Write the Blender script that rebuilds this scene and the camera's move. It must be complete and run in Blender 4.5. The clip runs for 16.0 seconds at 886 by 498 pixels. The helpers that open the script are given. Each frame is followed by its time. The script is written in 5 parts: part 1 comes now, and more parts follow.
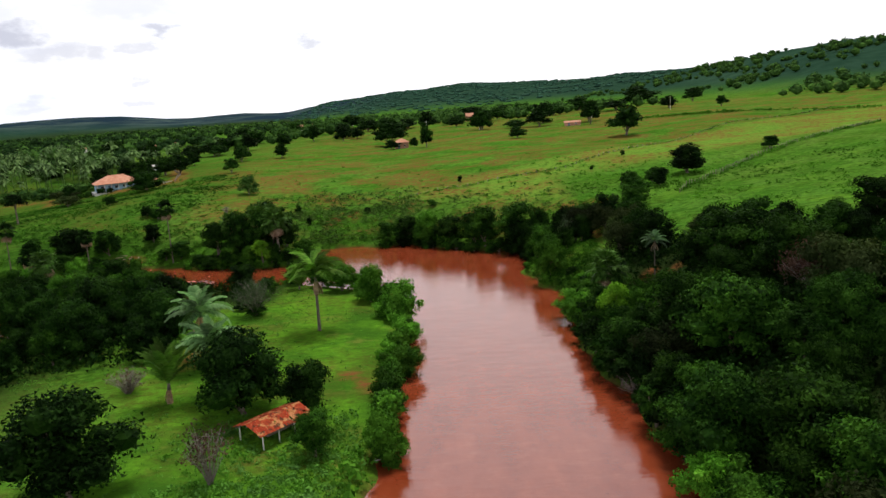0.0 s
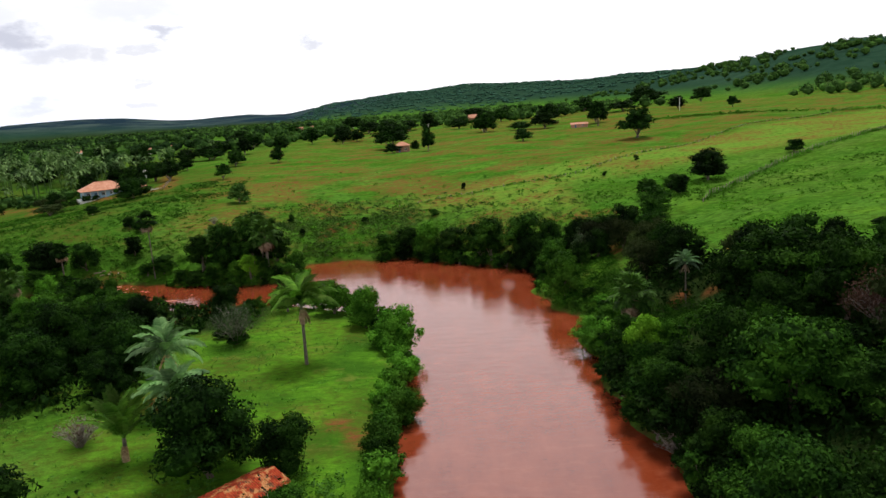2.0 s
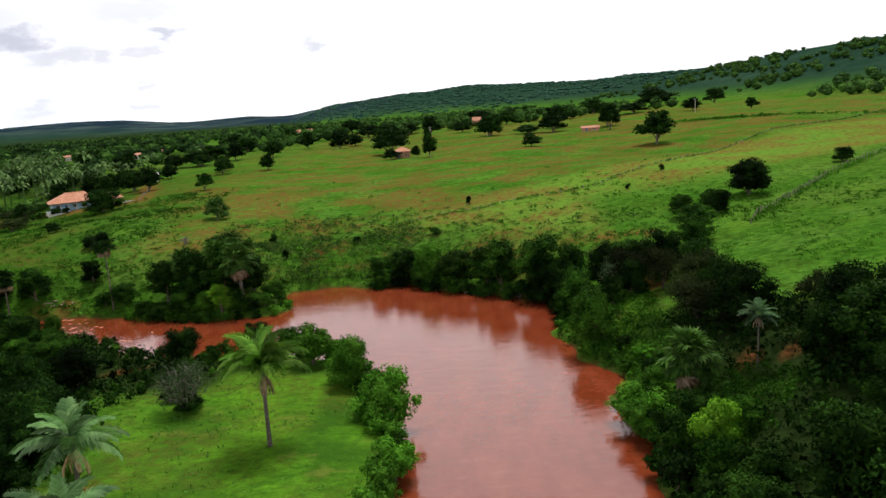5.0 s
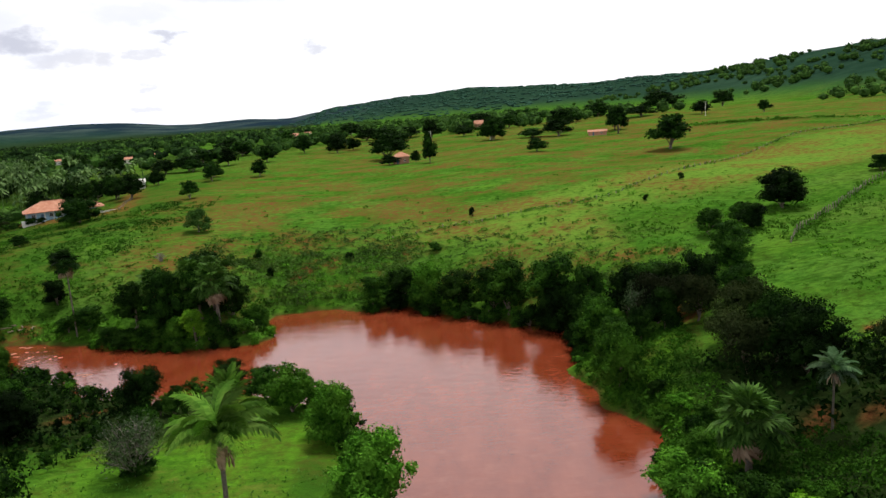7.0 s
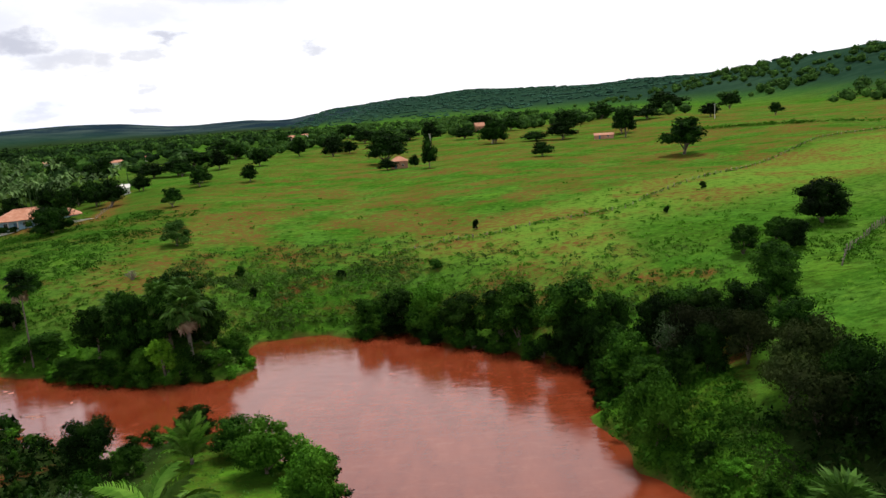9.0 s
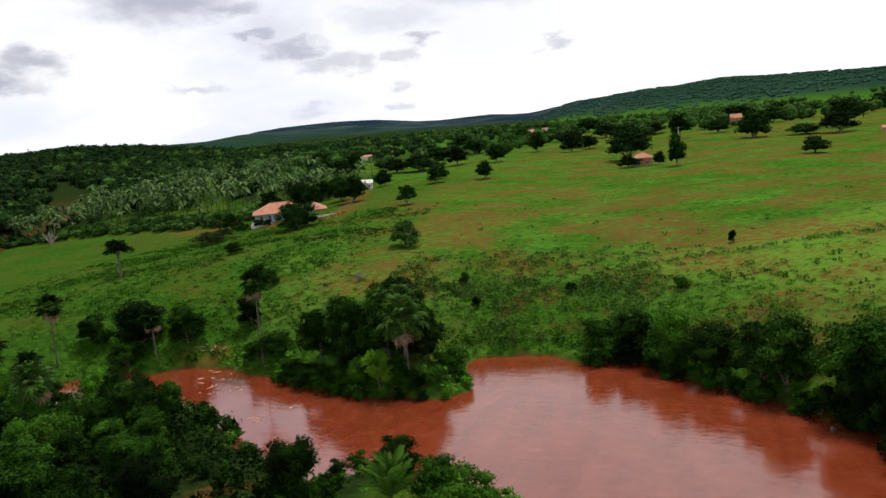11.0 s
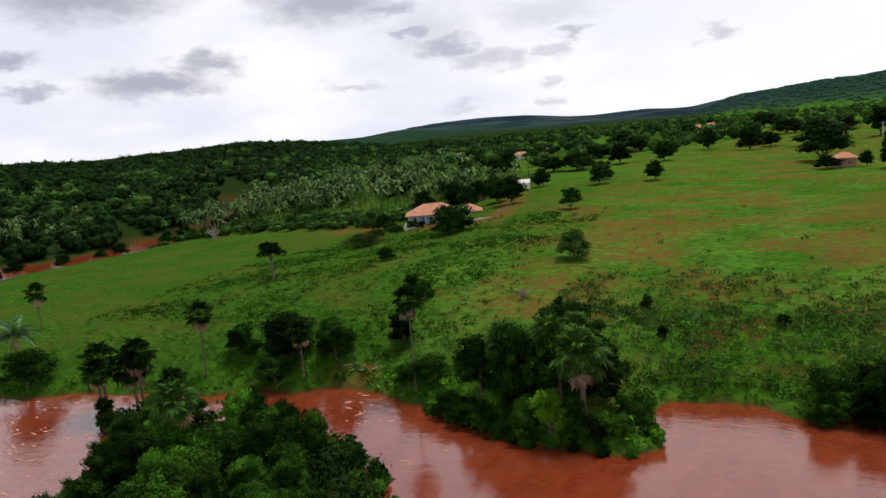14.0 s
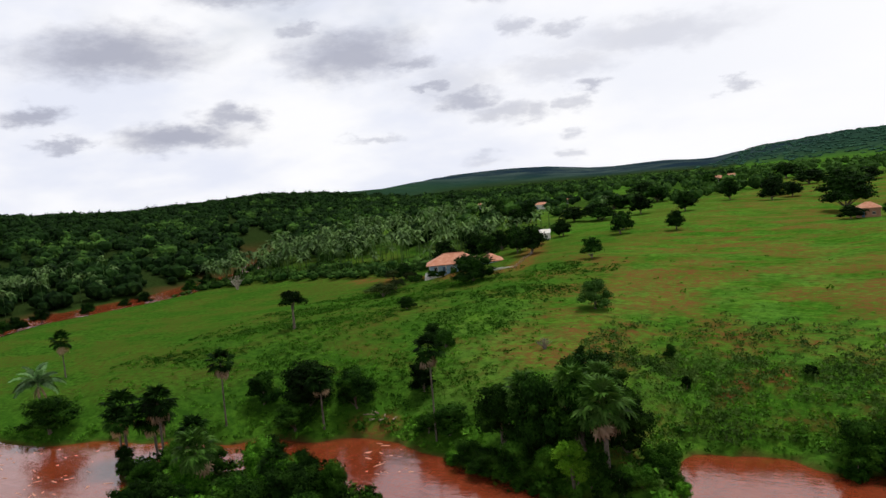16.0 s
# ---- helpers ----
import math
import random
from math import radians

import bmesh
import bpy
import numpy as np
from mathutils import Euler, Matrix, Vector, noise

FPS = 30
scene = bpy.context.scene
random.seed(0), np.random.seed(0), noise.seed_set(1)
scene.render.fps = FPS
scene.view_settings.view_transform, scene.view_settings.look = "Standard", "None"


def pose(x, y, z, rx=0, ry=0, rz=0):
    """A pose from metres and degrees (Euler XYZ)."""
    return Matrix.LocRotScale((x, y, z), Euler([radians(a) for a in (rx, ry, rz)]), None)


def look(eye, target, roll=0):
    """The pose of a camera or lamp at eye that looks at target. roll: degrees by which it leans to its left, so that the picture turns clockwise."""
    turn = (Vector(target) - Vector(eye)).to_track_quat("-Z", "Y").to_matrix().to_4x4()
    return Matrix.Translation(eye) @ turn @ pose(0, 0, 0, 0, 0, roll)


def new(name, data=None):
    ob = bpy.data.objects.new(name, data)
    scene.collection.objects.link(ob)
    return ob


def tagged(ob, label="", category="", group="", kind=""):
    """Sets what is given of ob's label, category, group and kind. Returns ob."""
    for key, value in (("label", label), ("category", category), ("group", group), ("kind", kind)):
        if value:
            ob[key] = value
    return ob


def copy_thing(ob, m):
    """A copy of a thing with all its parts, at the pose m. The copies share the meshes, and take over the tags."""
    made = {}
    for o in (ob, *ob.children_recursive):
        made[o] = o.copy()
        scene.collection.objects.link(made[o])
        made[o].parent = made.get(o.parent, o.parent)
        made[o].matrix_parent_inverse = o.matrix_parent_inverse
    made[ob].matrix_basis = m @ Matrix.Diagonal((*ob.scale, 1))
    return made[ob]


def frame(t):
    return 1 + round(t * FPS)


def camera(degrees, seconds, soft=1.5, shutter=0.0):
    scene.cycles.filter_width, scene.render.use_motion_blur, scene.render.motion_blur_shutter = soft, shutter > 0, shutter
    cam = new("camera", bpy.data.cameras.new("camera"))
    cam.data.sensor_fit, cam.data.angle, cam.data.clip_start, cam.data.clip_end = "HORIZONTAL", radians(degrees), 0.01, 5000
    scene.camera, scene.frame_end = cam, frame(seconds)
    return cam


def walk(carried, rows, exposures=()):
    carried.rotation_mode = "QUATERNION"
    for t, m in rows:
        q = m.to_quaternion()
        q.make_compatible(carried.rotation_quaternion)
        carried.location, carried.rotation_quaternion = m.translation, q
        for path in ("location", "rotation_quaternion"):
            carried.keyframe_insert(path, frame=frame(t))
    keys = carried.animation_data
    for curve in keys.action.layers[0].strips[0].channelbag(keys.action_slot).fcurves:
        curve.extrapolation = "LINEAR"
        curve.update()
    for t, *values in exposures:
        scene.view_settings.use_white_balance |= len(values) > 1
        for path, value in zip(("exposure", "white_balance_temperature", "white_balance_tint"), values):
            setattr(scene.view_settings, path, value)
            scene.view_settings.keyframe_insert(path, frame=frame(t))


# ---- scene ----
cam = camera(62.5, 16.0, soft=1.5)
PATH = [
    (0, (0.00, 0.00, 40.01), (0.48, 98.13, 20.76), -3.89),
    (0.5, (0.13, 3.44, 40.23), (0.47, 101.57, 20.95), -3.96),
    (1, (0.10, 7.35, 40.38), (0.39, 105.48, 21.13), -3.98),
    (1.5, (0.21, 11.36, 40.53), (0.42, 109.50, 21.32), -4.03),
    (2, (0.28, 15.56, 40.56), (0.41, 113.72, 21.43), -4.06),
    (2.5, (0.38, 20.03, 40.74), (0.45, 118.19, 21.63), -4.06),
    (3, (0.44, 24.48, 40.92), (0.44, 122.64, 21.82), -4.10),
    (3.5, (0.51, 28.76, 41.12), (0.42, 126.92, 22.04), -4.16),
    (4, (0.63, 33.22, 41.35), (0.47, 131.38, 22.24), -4.18),
    (6.5, (1.02, 55.14, 41.33), (0.69, 153.39, 22.73), -4.13),
    (7, (1.09, 59.53, 41.55), (0.73, 157.79, 22.96), -4.14),
    (7.5, (1.20, 63.96, 41.62), (0.78, 162.23, 23.12), -4.16),
    (8, (1.05, 68.21, 41.64), (0.73, 166.50, 23.24), -4.02),
    (9.3, (0.63, 78.84, 42.05), (0.46, 177.13, 23.65), -4.02),
    (9.9, (0.44, 83.75, 42.24), (-0.16, 182.04, 23.84), -4.02),
    (10.3, (0.31, 87.02, 42.36), (-5.10, 185.20, 24.19), -4.30),
    (10.5, (0.24, 88.65, 42.43), (-10.41, 186.43, 24.36), -4.43),
    (11, (-0.17, 91.55, 42.56), (-31.89, 184.87, 25.71), -4.95),
    (11.5, (-1.42, 94.89, 42.44), (-42.84, 184.47, 26.29), -5.09),
    (12, (-3.46, 97.97, 42.52), (-46.56, 186.76, 26.44), -5.06),
    (12.5, (-5.76, 100.92, 42.64), (-50.45, 188.94, 26.64), -5.10),
    (13, (-7.98, 103.54, 42.97), (-54.37, 190.67, 27.00), -5.12),
    (13.5, (-9.96, 105.75, 43.26), (-58.01, 192.00, 27.39), -5.17),
    (14, (-11.10, 107.01, 43.39), (-60.94, 192.27, 27.67), -5.16),
    (14.5, (-11.39, 107.38, 43.27), (-62.90, 191.67, 27.70), -5.20),
    (15, (-11.35, 107.01, 43.19), (-63.11, 191.14, 27.58), -5.16),
    (15.5, (-11.17, 106.83, 43.05), (-63.08, 190.89, 27.59), -5.14),
    (15.6, (-11.16, 106.81, 43.05), (-63.08, 190.92, 27.86), -5.14),
    (16, (-10.92, 106.51, 43.16), (-63.06, 191.40, 34.52), -5.21),
]
walk(cam, [(t, look(eye, target, roll)) for t, eye, target, roll in PATH], exposures=[(0, 0.0), (8, 0.0), (11, -0.22), (16, -0.32)])

# ---- sky, sun ----
SUN_TURN, SUN_HEIGHT = 25.0, 70.0
world = bpy.data.worlds.new("world")
scene.world = world
world.use_nodes = True


# bearing, height, half width, half height in degrees, and depth of grey
CLOUDS = [
    (-54.3, 11.2, 6.6, 1.9, 0.85), (-37.4, 10.4, 5.2, 2.0, 0.8), (-33.0, 9.6, 2.6, 0.7, 0.7), (-46.6, 6.4, 2.6, 0.9, 0.75), (-50.2, 5.2, 4.6, 1.0, 0.85), (-59.6, 7.2, 2.0, 0.7, 0.8),
    (-58.0, 5.0, 1.6, 0.5, 0.7), (-28.8, 6.4, 2.7, 0.9, 0.7), (-31.4, 7.6, 1.6, 0.5, 0.7), (-44.5, 15.2, 5.2, 1.1, 0.8), (-26.0, 14.6, 2.4, 1.1, 0.7), (-24.6, 11.4, 1.3, 0.7, 0.5),
    (-21.4, 10.8, 1.7, 0.6, 0.5), (-14.5, 9.6, 7.0, 1.3, 0.34), (-19.4, 6.5, 1.1, 0.5, 0.6), (-9.0, 5.2, 1.2, 0.4, 0.5), (-36.0, 4.0, 2.4, 0.35, 0.45), (-41.0, 12.4, 1.5, 0.6, 0.6),
    (-23.4, 5.0, 1.8, 0.8, 0.5), (-20.6, 5.5, 1.1, 0.6, 0.45), (-21.2, 8.2, 4.8, 1.0, 0.3), (-30.0, 7.6, 3.6, 2.0, 0.28), (-26.0, 5.3, 2.6, 0.8, 0.5), (-20.9, 3.2, 0.8, 0.5, 0.4), (-21.2, 1.5, 1.2, 0.4, 0.4), (-27.7, 1.8, 1.8, 0.5, 0.3),
]


def west_share(n, link, cut):
    """How far west a bearing lies: 0 in the east, 1 in the west."""
    west = n("ShaderNodeMapRange")
    for key, v in (("From Min", 0.05), ("From Max", -0.55), ("To Min", 0.0), ("To Max", 1.0)):
        west.inputs[key].default_value = v
    link(cut.outputs["X"], west.inputs["Value"])
    return west.outputs[0]


def sky_nodes():
    """A pale tropical sky full of thin bright cloud, with greyer heaps of it higher up."""
    tree = world.node_tree
    tree.nodes.clear()
    n, link = tree.nodes.new, tree.links.new
    sky = n("ShaderNodeTexSky")
    sky.sky_type, sky.sun_disc = "NISHITA", False
    sky.sun_elevation, sky.sun_rotation = radians(SUN_HEIGHT), radians(SUN_TURN)
    sky.dust_density = 2.0
    dim = n("ShaderNodeVectorMath")
    dim.operation = "SCALE"
    dim.inputs["Scale"].default_value = 0.10
    link(sky.outputs[0], dim.inputs[0])
    at = n("ShaderNodeTexCoord")
    cut = n("ShaderNodeSeparateXYZ")
    link(at.outputs["Generated"], cut.inputs[0])
    # the cloud deck is flat: a bearing over the height above the horizon
    low = n("ShaderNodeMath")
    low.operation, low.inputs[1].default_value = "ADD", 0.32
    link(cut.outputs["Z"], low.inputs[0])
    over = n("ShaderNodeMath")
    over.operation, over.inputs[1].default_value = "MAXIMUM", 0.05
    link(low.outputs[0], over.inputs[0])
    flat = n("ShaderNodeCombineXYZ")
    for axis in "XY":
        part_of = n("ShaderNodeMath")
        part_of.operation = "DIVIDE"
        link(cut.outputs[axis], part_of.inputs[0])
        link(over.outputs[0], part_of.inputs[1])
        link(part_of.outputs[0], flat.inputs[axis])

    def cloud(scale, detail, lo, hi, move):
        shift = n("ShaderNodeMapping")
        shift.inputs["Location"].default_value = move
        link(flat.outputs[0], shift.inputs[0])
        noise_node = n("ShaderNodeTexNoise")
        noise_node.inputs["Scale"].default_value, noise_node.inputs["Detail"].default_value = scale, detail
        noise_node.inputs["Roughness"].default_value = 0.55
        link(shift.outputs[0], noise_node.inputs["Vector"])
        ramp = n("ShaderNodeMapRange")
        ramp.interpolation_type = "SMOOTHSTEP"
        ramp.inputs["From Min"].default_value, ramp.inputs["From Max"].default_value = lo, hi
        link(noise_node.outputs["Fac"], ramp.inputs["Value"])
        return ramp.outputs[0]

    white = n("ShaderNodeMix")
    white.data_type = "RGBA"
    link(cloud(0.55, 6, 0.24, 0.40, (3.1, 1.7, 0)), white.inputs["Factor"])
    link(dim.outputs[0], white.inputs["A"])
    white.inputs["B"].default_value = (1.24, 1.24, 1.27, 1)

    def sums(kind, *values):
        m = n("ShaderNodeMath")
        m.operation = kind
        for k, v in enumerate(values):
            if isinstance(v, (int, float)):
                m.inputs[k].default_value = v
            else:
                link(v, m.inputs[k])
        return m.outputs[0]

    def blend(factor, under, colour):
        m = n("ShaderNodeMix")
        m.data_type = "RGBA"
        link(factor, m.inputs["Factor"])
        link(under, m.inputs["A"])
        m.inputs["B"].default_value = (*colour, 1)
        return m.outputs["Result"]

    # thin bluish veils to the west and north-west
    veil = sums("MULTIPLY", cloud(1.3, 6, 0.36, 0.62, (7.3, 2.2, 0)), sums("MULTIPLY", west_share(n, link, cut), 0.65))
    shade = blend(veil, white.outputs["Result"], (0.88, 0.94, 1.14))
    # heaps of cloud by bearing and height, ragged at their edges
    bearing = sums("DEGREES", sums("ARCTAN2", cut.outputs["X"], cut.outputs["Y"]))
    rise = sums("DEGREES", sums("ARCSINE", cut.outputs["Z"]))
    place = n("ShaderNodeCombineXYZ")
    link(bearing, place.inputs["X"])
    link(rise, place.inputs["Y"])
    rag = n("ShaderNodeTexNoise")
    rag.inputs["Scale"].default_value, rag.inputs["Detail"].default_value, rag.inputs["Roughness"].default_value = 0.55, 7, 0.62
    wide = n("ShaderNodeMapping")
    wide.inputs["Scale"].default_value = (0.7, 1.5, 1)
    link(place.outputs[0], wide.inputs[0])
    link(wide.outputs[0], rag.inputs["Vector"])
    off = n("ShaderNodeVectorMath")
    off.operation = "SUBTRACT"
    link(rag.outputs["Color"], off.inputs[0])
    off.inputs[1].default_value = (0.5, 0.5, 0.5)
    torn = n("ShaderNodeVectorMath")
    torn.operation = "MULTIPLY_ADD"
    link(off.outputs[0], torn.inputs[0])
    torn.inputs[1].default_value = (6.0, 2.6, 0)
    link(place.outputs[0], torn.inputs[2])
    heaps = 0.0
    for at_bearing, at_height, half_wide, half_high, depth in CLOUDS:
        near = n("ShaderNodeVectorMath")
        near.operation = "SUBTRACT"
        link(torn.outputs[0], near.inputs[0])
        near.inputs[1].default_value = (at_bearing, at_height, 0)
        fit = n("ShaderNodeVectorMath")
        fit.operation = "MULTIPLY"
        link(near.outputs[0], fit.inputs[0])
        fit.inputs[1].default_value = (1 / half_wide, 1 / half_high, 0)
        far = n("ShaderNodeVectorMath")
        far.operation = "LENGTH"
        link(fit.outputs[0], far.inputs[0])
        edge = n("ShaderNodeMapRange")
        edge.interpolation_type = "SMOOTHSTEP"
        for key, v in (("From Min", 1.4), ("From Max", 0.25), ("To Min", 0.0), ("To Max", depth)):
            edge.inputs[key].default_value = v
        link(far.outputs["Value"], edge.inputs["Value"])
        heaps = sums("MAXIMUM", heaps, edge.outputs[0])
    # and more of them higher up, outside these
    high = n("ShaderNodeMapRange")
    high.interpolation_type = "SMOOTHSTEP"
    for key, v in (("From Min", 0.40), ("From Max", 0.50)):
        high.inputs[key].default_value = v
    link(cut.outputs["Z"], high.inputs["Value"])
    heaps = sums("MAXIMUM", heaps, sums("MULTIPLY", cloud(2.0, 8, 0.48, 0.65, (4.1, 5.6, 0)), high.outputs[0]))
    shade = blend(heaps, shade, (0.46, 0.48, 0.60))
    back = n("ShaderNodeBackground")
    back.inputs["Strength"].default_value = SKY_LIGHT
    # haze is brightest low down; unseen sky overhead is dimmed to cut ambient light
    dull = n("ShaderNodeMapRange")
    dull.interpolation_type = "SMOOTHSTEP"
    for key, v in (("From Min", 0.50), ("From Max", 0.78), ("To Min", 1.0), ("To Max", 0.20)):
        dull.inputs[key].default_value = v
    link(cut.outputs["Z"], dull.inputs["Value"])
    dimmed_sky = n("ShaderNodeVectorMath")
    dimmed_sky.operation = "SCALE"
    link(shade, dimmed_sky.inputs[0])
    link(dull.outputs[0], dimmed_sky.inputs["Scale"])
    link(dimmed_sky.outputs[0], back.inputs["Color"])
    link(back.outputs[0], n("ShaderNodeOutputWorld").inputs[0])


SKY_LIGHT = 1.0
sky_nodes()
sun = new("sun", bpy.data.lights.new("sun", "SUN"))
sun.data.energy, sun.data.angle, sun.data.color = 4.1, radians(24), (1.0, 0.96, 0.89)
up = radians(SUN_HEIGHT)
sun.matrix_world = Vector((math.sin(radians(SUN_TURN)) * math.cos(up), math.cos(radians(SUN_TURN)) * math.cos(up), math.sin(up))).to_track_quat("Z", "Y").to_matrix().to_4x4()


# ---- materials ----
def blank(name):
    m = bpy.data.materials.new(name)
    m.use_nodes = True
    m.node_tree.nodes.clear()
    return m, m.node_tree.nodes.new, m.node_tree.links.new


def place_noise(n, link, scale, detail=4, rough=0.55, stretch=(1, 1, 1)):
    at = n("ShaderNodeNewGeometry")
    size = n("ShaderNodeMapping")
    size.inputs["Scale"].default_value = [scale * s for s in stretch]
    link(at.outputs["Position"], size.inputs[0])
    t = n("ShaderNodeTexNoise")
    t.inputs["Scale"].default_value, t.inputs["Detail"].default_value, t.inputs["Roughness"].default_value = 1, detail, rough
    link(size.outputs[0], t.inputs["Vector"])
    return t.outputs["Fac"]


def ranged(n, link, value, lo, hi, out_lo=0.0, out_hi=1.0):
    r = n("ShaderNodeMapRange")
    for key, v in (("From Min", lo), ("From Max", hi), ("To Min", out_lo), ("To Max", out_hi)):
        r.inputs[key].default_value = v
    link(value, r.inputs["Value"])
    return r.outputs[0]


def mixed(n, link, factor, a, b, mode="MIX"):
    m = n("ShaderNodeMix")
    m.data_type, m.blend_type = "RGBA", mode
    for key, v in (("Factor", factor), ("A", a), ("B", b)):
        if isinstance(v, (int, float)):
            m.inputs[key].default_value = v
        elif isinstance(v, tuple):
            m.inputs[key].default_value = (*v, 1)
        else:
            link(v, m.inputs[key])
    return m.outputs["Result"]


def timed(n, link, a, b):
    m = n("ShaderNodeMath")
    m.operation = "MULTIPLY"
    for k, v in enumerate((a, b)):
        if isinstance(v, (int, float)):
            m.inputs[k].default_value = v
        else:
            link(v, m.inputs[k])
    return m.outputs[0]


def finish(n, link, colour, rough=0.9, height_of=None, bump=0.0, spread=0.1, extra=()):
    s = n("ShaderNodeBsdfPrincipled")
    if isinstance(colour, tuple):
        s.inputs["Base Color"].default_value = (*colour, 1)
    else:
        link(colour, s.inputs["Base Color"])
    s.inputs["Roughness"].default_value = rough
    for key, v in extra:
        s.inputs[key].default_value = v
    if height_of is not None:
        b = n("ShaderNodeBump")
        b.inputs["Strength"].default_value, b.inputs["Distance"].default_value = bump, spread
        link(height_of, b.inputs["Height"])
        link(b.outputs[0], s.inputs["Normal"])
    return s


def surface(name, a, b, scale, rough=0.85, bump=0.3, spread=0.05, speck=None, extra=()):
    """A plain surface of two colours in a coarse and a fine grain."""
    m, n, link = blank(name)
    coarse, fine = place_noise(n, link, scale), place_noise(n, link, scale * 9, 3)
    c = mixed(n, link, ranged(n, link, coarse, 0.35, 0.65), a, b)
    c = mixed(n, link, ranged(n, link, fine, 0.4, 0.75, 0, 0.5), c, speck or tuple(v * 0.6 for v in a))
    s = finish(n, link, c, rough, fine, bump, spread, extra)
    link(s.outputs[0], n("ShaderNodeOutputMaterial").inputs[0])
    return m


def foliage(name, dark, light, tip, shine=0.5, each=True):
    """Leaves: each of its own green, paler in patches standing in for lit clumps, light coming through them."""
    m, n, link = blank(name)
    at = n("ShaderNodeNewGeometry")
    whole = n("ShaderNodeObjectInfo")
    c = mixed(n, link, at.outputs["Random Per Island"], dark, light)
    patch = place_noise(n, link, 0.42, 5, 0.62)
    c = mixed(n, link, ranged(n, link, patch, 0.45, 0.70, 0, 0.8), c, tip)
    if each:
        c = mixed(n, link, whole.outputs["Random"], mixed(n, link, 1.0, c, (0.50, 0.50, 0.55), "MULTIPLY"), mixed(n, link, 1.0, c, (1.45, 1.6, 1.35), "MULTIPLY"))
    stand = place_noise(n, link, 0.085, 3)
    c = mixed(n, link, ranged(n, link, stand, 0.38, 0.66), mixed(n, link, 1.0, c, (0.62, 0.66, 0.74), "MULTIPLY"), mixed(n, link, 1.0, c, (1.35, 1.42, 1.25), "MULTIPLY"))
    s = finish(n, link, c, shine)
    s.inputs["Specular IOR Level"].default_value = 0.02
    thin = n("ShaderNodeBsdfTranslucent")
    link(mixed(n, link, 1.0, c, (1.0, 1.15, 0.5), "MULTIPLY"), thin.inputs[0])
    both = n("ShaderNodeMixShader")
    both.inputs[0].default_value = 0.12
    link(s.outputs[0], both.inputs[1])
    link(thin.outputs[0], both.inputs[2])
    link(both.outputs[0], n("ShaderNodeOutputMaterial").inputs[0])
    return m


